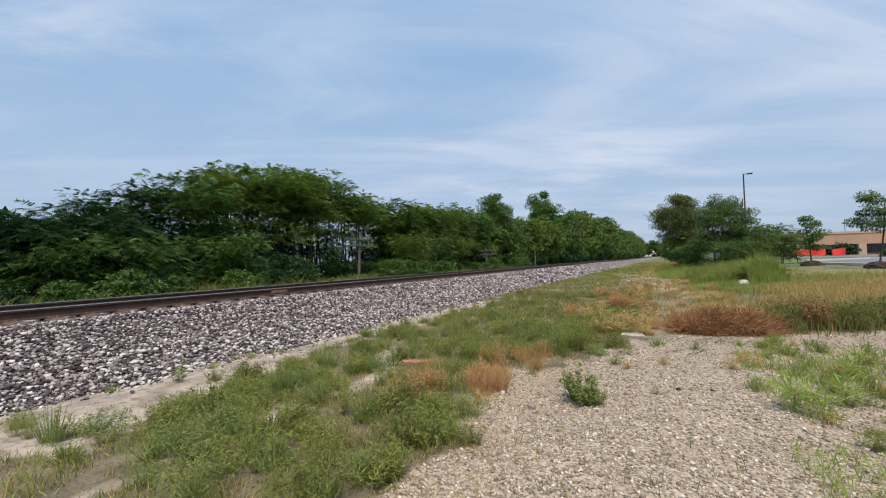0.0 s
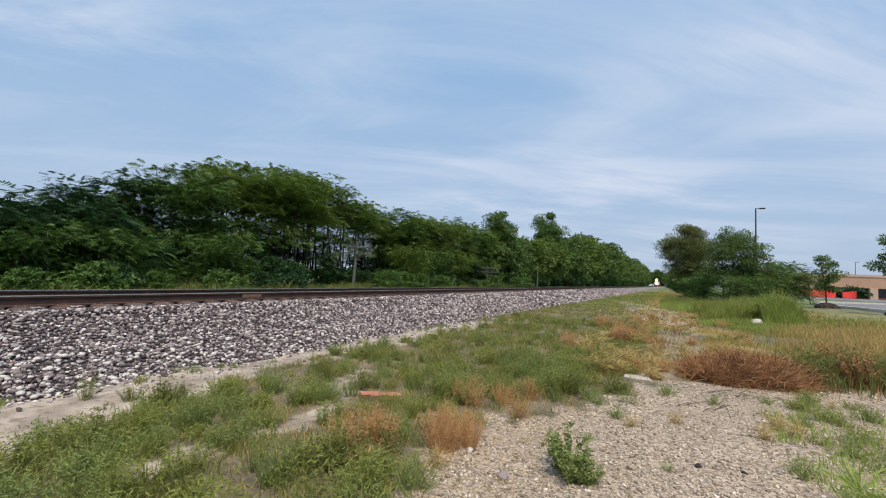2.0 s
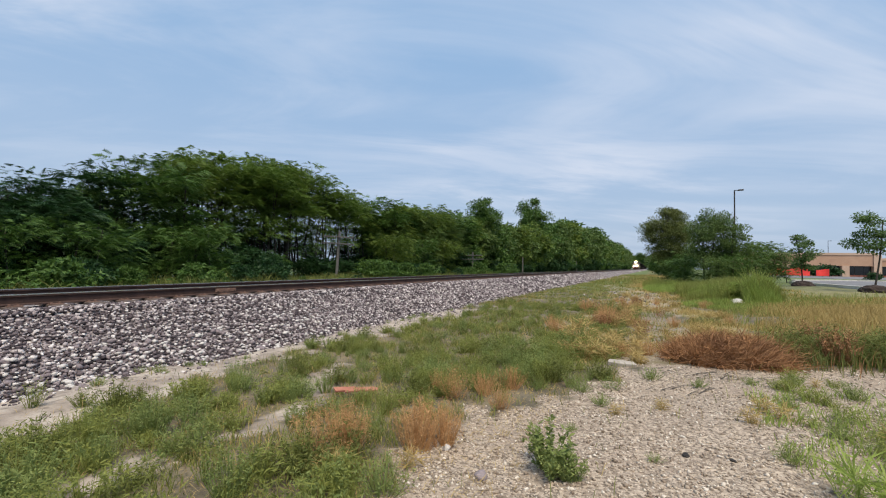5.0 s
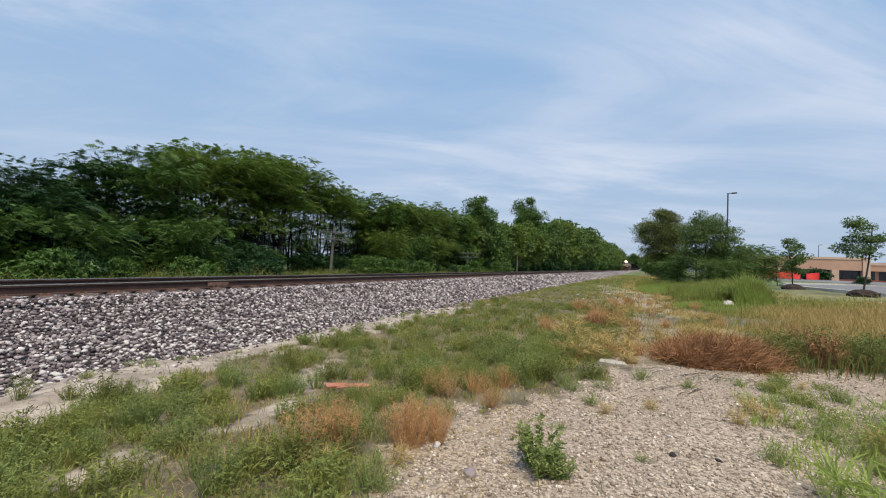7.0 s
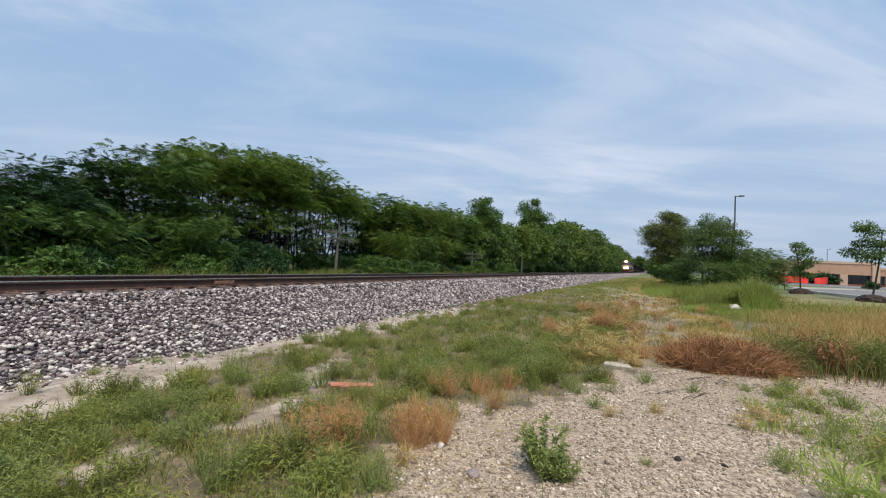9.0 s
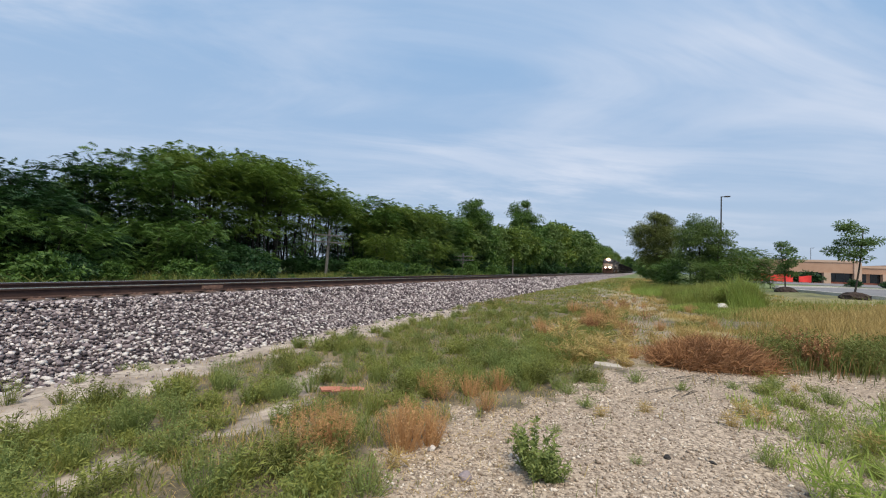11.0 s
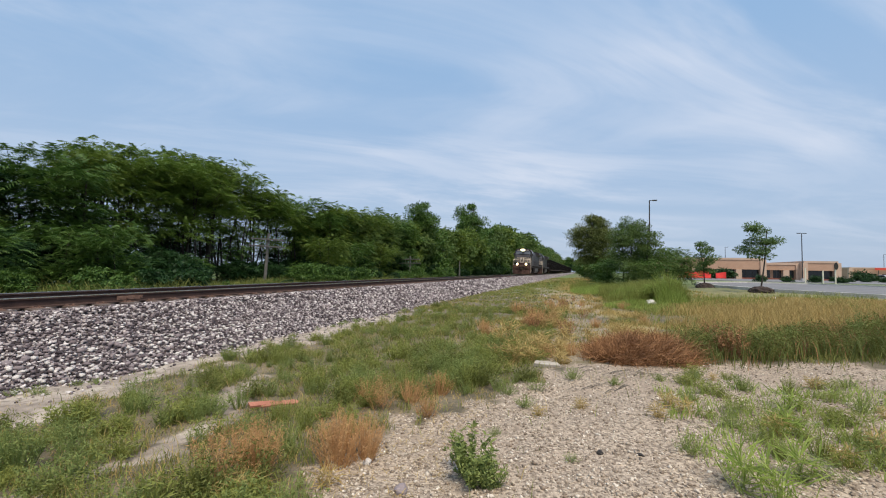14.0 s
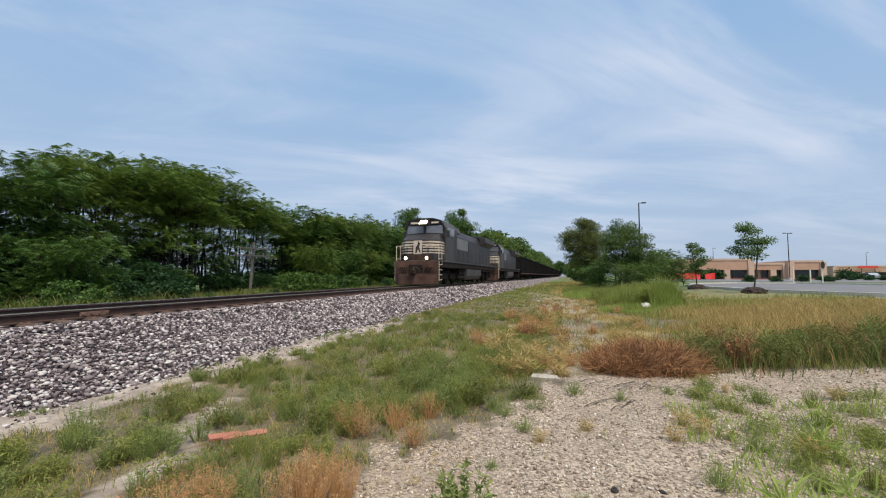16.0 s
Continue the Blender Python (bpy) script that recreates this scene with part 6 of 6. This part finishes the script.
    while count < 660:
        x, y = rs.uniform(-5.6, -0.4), 1.6 + 16.0 * rs.random() ** 1.4
        g, s, d = cover(x, y)
        if g > 0.5 or (s > 0.5 and rs.random() > 0.08) or value_noise(x, y, 1.1) < 0.3:
            continue
        count += 1
        s = rs.uniform(0.35, 0.9) * (1.15 if y < 5 else 0.9)
        put(rs.choice(leafy + pale + pale + shade + feather * 2), x, y, s, "green leafy weed in the verge", "weed", "green weeds")
    for k in range(26):
        put(rs.choice(leafy), rs.uniform(-6.3, -5.9), rs.uniform(2.5, 16.0), rs.uniform(0.25, 0.5), "small weed at the foot of the ballast", "weed", "green weeds")


build_weeds()


def build_brush():
    """Mound of cut brown brush running into green weeds."""
    rs = np.random.RandomState(41)

    def mound(x0, x1, k, h0, h1, mat, name, label, yc=8.95, thick=0.55, length=0.33):
        x = rs.uniform(x0, x1, k)
        f = (x - x0) / (x1 - x0)
        top = (h0 + (h1 - h0) * f) * (0.25 + 0.75 * step(0.0, 0.35, f)) * (0.35 + 1.0 * value_noise(x, x * 0, 3.5) + 0.4 * value_noise(x, x * 0 + 9, 9.0))
        u = rs.uniform(-1, 1, k) * (0.5 + 0.5 * step(0.0, 0.3, f))
        y = yc + 0.18 * (x - 1.5) + u * thick
        z = land(x, y) + top * (1 - u * u) * rs.rand(k) ** 0.6
        d = rs.normal(0, 1, (k, 3)) * np.array([1, 0.8, 0.45]) + np.array([0.45, -0.2, 0.35])
        d /= np.linalg.norm(d, axis=1, keepdims=True)
        c = np.stack([x, y, z], 1)
        L = length * (0.5 + 0.8 * rs.rand(k))[:, None]
        side = np.cross(d, rs.normal(0, 1, (k, 3)))
        side /= np.linalg.norm(side, axis=1, keepdims=True)
        wd = 0.002 + 0.0035 * rs.rand(k)[:, None]
        bend = rs.normal(0, 0.05, (k, 3))
        P = np.stack([c - side * wd, c + side * wd, c + d * L * 0.5 + bend - side * wd, c + d * L * 0.5 + bend + side * wd, c + d * L], 1)
        i = np.arange(k)[:, None] * 5
        F = np.concatenate([i + np.array([[0, 1, 3]]), i + np.array([[0, 3, 2]]), i + np.array([[2, 3, 4]])], 1).reshape(-1, 3)
        tagged(new(name, fast_mesh(name, P.reshape(-1, 3), F, mat)), label, "brush", kind="stuff")

    mound(0.25, 1.4, 19000, 0.13, 0.23, M_BROWN, "brush_pile", "heap of dry reddish-brown cut brush on gravel")
    mound(0.9, 1.7, 2600, 0.24, 0.2, M_BROWN, "brush_pile", "dry brown brush thinning into green weeds", 9.15, 0.6)
    # weeds and pale stalks behind and beside the heap
    for k, h0, h1, mt, lab in ((6000, 0.14, 0.45, M_LEAF_OLIVE, "bank of olive-green weeds beside the brush heap"), (5000, 0.14, 0.45, M_WEED_DARK, "bank of green weeds beside the brush heap"), (9000, 0.2, 0.46, M_BROWN, "brown stalks rising from the weed bank")):
        x = rs.uniform(1.15, 8.5, k)
        y = 9.55 + 0.12 * (x - 1.5) + rs.normal(0, 0.45, k) + (mt is M_BROWN) * 0.2
        grow = 0.45 + 0.55 * step(1.0, 2.0, x)
        h = 0.95 * (h0 + (h1 - h0) * rs.rand(k)) * grow * (0.4 + 0.75 * value_noise(x, y, 1.6) + 0.5 * value_noise(x + 4, y, 0.6)) * (1 + 0.3 * step(2.2, 4.5, x))
        lean = (0.15, 0.25) if mt is M_BROWN else (0.3, 0.6)
        V, F = blade_arrays(x, y, land(x, y), h, (0.004 if mt is M_BROWN else 0.008) + 0.006 * rs.rand(k), lean[0] + lean[1] * rs.rand(k), rs)
        tagged(new("weed_bank", fast_mesh("weed_bank", V, F, mt)), lab, "weeds", kind="stuff")



build_brush()


def build_gravel():
    rs = np.random.RandomState(51)
    x, y = rs.uniform(-2.5, 4.5, 84000), 2.0 + 8.5 * rs.rand(84000) ** 1.6
    g, s, d = cover(x, y)
    keep = (g > 0.5) & (rs.rand(len(x)) < np.where(y < 7, 1.0, 0.5)) & (value_noise(x, y, 1.9) + rs.rand(len(x)) * 0.6 > 0.4)
    x, y = x[keep], y[keep]
    size = 0.0045 + 0.014 * rs.rand(len(x)) ** 3.2
    tagged(new("gravel", stone_field("gravel", x, y, land(x, y) + size * 0.3, size, (OCT_V, OCT_F), M_GRAVEL, 6)), "pale crushed limestone gravel", "gravel", kind="stuff")
    # broken rubble where the trail meets the old crossing
    x, y = rs.normal(-0.7, 0.8, 260), rs.uniform(17.5, 28.0, 260)
    x = x - 0.16 * (y - 20.0)
    size = 0.015 + 0.045 * rs.rand(260) ** 2
    tagged(new("rubble", stone_field("rubble", x, y, land(x, y) + size * 0.25, size, (CUBE_V, CUBE_F), M_STONE, 12)), "broken grey rubble scattered along the dirt trail", "rubble", kind="stuff")
    # stones rolled out from the foot of the bank
    x, y = rs.uniform(-6.35, -5.3, 900), rs.uniform(1.5, 20.0, 900)
    x = -6.4 + (x + 6.35) * rs.rand(900)
    size = 0.012 + 0.022 * rs.rand(900) ** 2
    tagged(new("loose_stones", stone_field("loose_stones", x, y, land(x, y) + size * 0.4, size, (ICO_V, ICO_F), M_STONE, 7)), "loose ballast stones scattered on sand", "stones", kind="stuff")


build_gravel()


def rock(name, x, y, s, mat, label, flat=0.6, seed=0, cat="rock"):
    b = BM()
    bmesh.ops.create_icosphere(b, subdivisions=3, radius=1.0)
    for v in b.verts:
        k = 1 + 0.35 * noise.noise(v.co * 1.3 + Vector((seed, 0, 0))) + 0.12 * noise.noise(v.co * 4 + Vector((0, seed, 0)))
        v.co = Vector((v.co.x * k * s[0], v.co.y * k * s[1], v.co.z * k * s[2]))
    me = bpy.data.meshes.new(name)
    b.to_mesh(me)
    b.free()
    me.materials.append(mat)
    o = new(name, me)
    o.location = (x, y, float(land(x, y)) + s[2] * 0.4)
    o.rotation_euler = (0, 0, seed * 1.3)
    tagged(o, label, cat)


rock("rock", 0.2, 4.98, (0.032, 0.022, 0.015), M_BURNT, "small blackened rock on gravel", seed=1)
rock("rock", 0.49, 5.02, (0.026, 0.018, 0.011), M_BURNT, "small blackened rock on gravel", seed=2)
rock("rock", -1.46, 4.34, (0.032, 0.026, 0.03), M_PALESTONE, "pale blue-grey stone by the weeds", seed=3)
rock("rock", -1.05, 4.05, (0.055, 0.045, 0.035), M_STONE, "rounded grey stone on gravel", seed=4)


def broken_slab(x, y):
    b = prism(BM(), [(-0.19, -0.06), (-0.05, -0.075), (0.2, -0.05), (0.17, 0.055), (0.02, 0.07), (-0.16, 0.05)], "z", -0.03, 0.03, 0.008)
    me = bpy.data.meshes.new("slab")
    b.to_mesh(me)
    b.free()
    me.materials.append(M_SLAB)
    o = new("slab", me)
    o.matrix_basis = pose(x, y, float(land(x, y)) + 0.03, 10, 3, 12)
    tagged(o, "flat pale slab of broken concrete", "rubble")


broken_slab(-0.43, 7.85)
rock("boulder", 2.7, 19.75, (0.42, 0.22, 0.15), M_CONC, "pale grey boulder half hidden by a bush", seed=6)
rock("rock", 7.2, 20.75, (0.22, 0.1, 0.05), M_PAPER, "white scrap lying on the dry grass", seed=7, cat="litter")


def red_scrap():
    bm = BM()
    rs = random.Random(3)
    for k in range(4):
        x = -0.2 + 0.11 * k
        w = rs.uniform(0.03, 0.055)
        prism(bm, [(x, -w), (x + 0.15, -0.6 * w), (x + 0.17, 0.3 * w), (x + 0.12, w), (x - 0.02, 0.7 * w)], "z", rs.uniform(0.01, 0.03), rs.uniform(0.036, 0.05))
    me = bpy.data.meshes.new("red_scrap")
    bm.to_mesh(me)
    bm.free()
    me.materials.append(M_REDSCRAP)
    o = new("red_scrap", me)
    o.matrix_basis = pose(-3.0, 5.05, float(land(-3.0, 5.05)) + 0.06, 14, 5, 48) @ Matrix.Diagonal((0.95, 1.25, 1.0, 1))
    tagged(o, "crumpled faded red plastic scrap in the weeds", "litter")


red_scrap()


def twigs():
    rs = random.Random(15)
    for x, y, n, lab, mt in ((-4.15, 12.5, 9, "pale dry branch lying in the grass", M_TWIG), (-2.35, 6.6, 6, "pale dry branch lying in the grass", M_TWIG), (0.25, 7.5, 12, "dark broken twig lying on gravel", M_BARK), (0.8, 7.6, 12, "dark broken twig lying on gravel", M_BARK), (0.2, 6.9, 6, "dark broken twig lying on gravel", M_BARK), (-4.9, 3.6, 3, "dark root lying across the sand", M_BARK)):
        for k in range(n):
            a, L = rs.uniform(-0.6, 0.9), rs.uniform(0.12, 0.5)
            p = np.array([rs.uniform(-0.4, 0.4), rs.uniform(-0.2, 0.2), 0.012])
            q = np.array([math.cos(a) * L, math.sin(a) * L, rs.uniform(0.0, 0.05)])
            bend = np.array([0, rs.uniform(-0.04, 0.04), 0.015])
            v, f = tube(np.stack([p, p + q * 0.35 + bend, p + q * 0.7 + bend * 1.2, p + q]), [0.007, 0.006, 0.004, 0.002], 5)
            o = new("branch" if mt is M_TWIG else "twig", fast_mesh("branch", v, f, mt, smooth=True))
            o.location = (x, y, float(land(x + p[0], y + p[1])))
            tagged(o, lab, "branch", "fallen branches")


twigs()


def single_stones():
    """Stones at the foot of the bank that can be picked out one by one."""
    rs = random.Random(9)
    kinds = []
    for i in range(6):
        me = stone_field("stone", np.zeros(1), np.zeros(1), np.zeros(1), np.array([1.0]), (ICO_V, ICO_F), (M_PALESTONE if i % 3 else M_STONE), 200 + i)
        kinds.append(me)
    for k in range(290):
        x, y = rs.uniform(-7.2, -6.2), rs.uniform(2.8, 9.0)
        s = rs.uniform(0.028, 0.05)
        o = new("stone", rs.choice(kinds))
        o.parent = berm
        o.matrix_basis = scaled(x, y, float(bank_z(x, y)) + s * 0.55 + 0.015, rs.uniform(0, 360), s)


single_stones()


def motions():
    """The train runs towards the camera along its track."""
    rows = [(0.0, 366.0), (3.0, 304.0), (5.5, 250.0), (7.0, 220.0), (8.5, 189.0), (11.0, 137.5), (12.5, 105.0), (14.0, 72.0), (15.0, 49.8), (16.0, 26.1)]
    for vehicle, back in TRAIN:
        walk(vehicle, [(t, pose(TRACK_X, y + back, RAIL_Z + 0.004)) for t, y in rows])
    # the leading engine's wheels roll with it
    for wheel in [ob for ob in TRAIN[0][0].children if ob.name.startswith("wheelset")]:
        x, y0, z = wheel.location
        turns = []
        for k in range(481):
            gone = rows[0][1] - float(np.interp(k / 30, [t for t, y in rows], [y for t, y in rows]))
            turns.append((k / 30, pose(x, y0, z, math.degrees(gone / 0.52) % 360)))
        walk(wheel, turns)


motions()
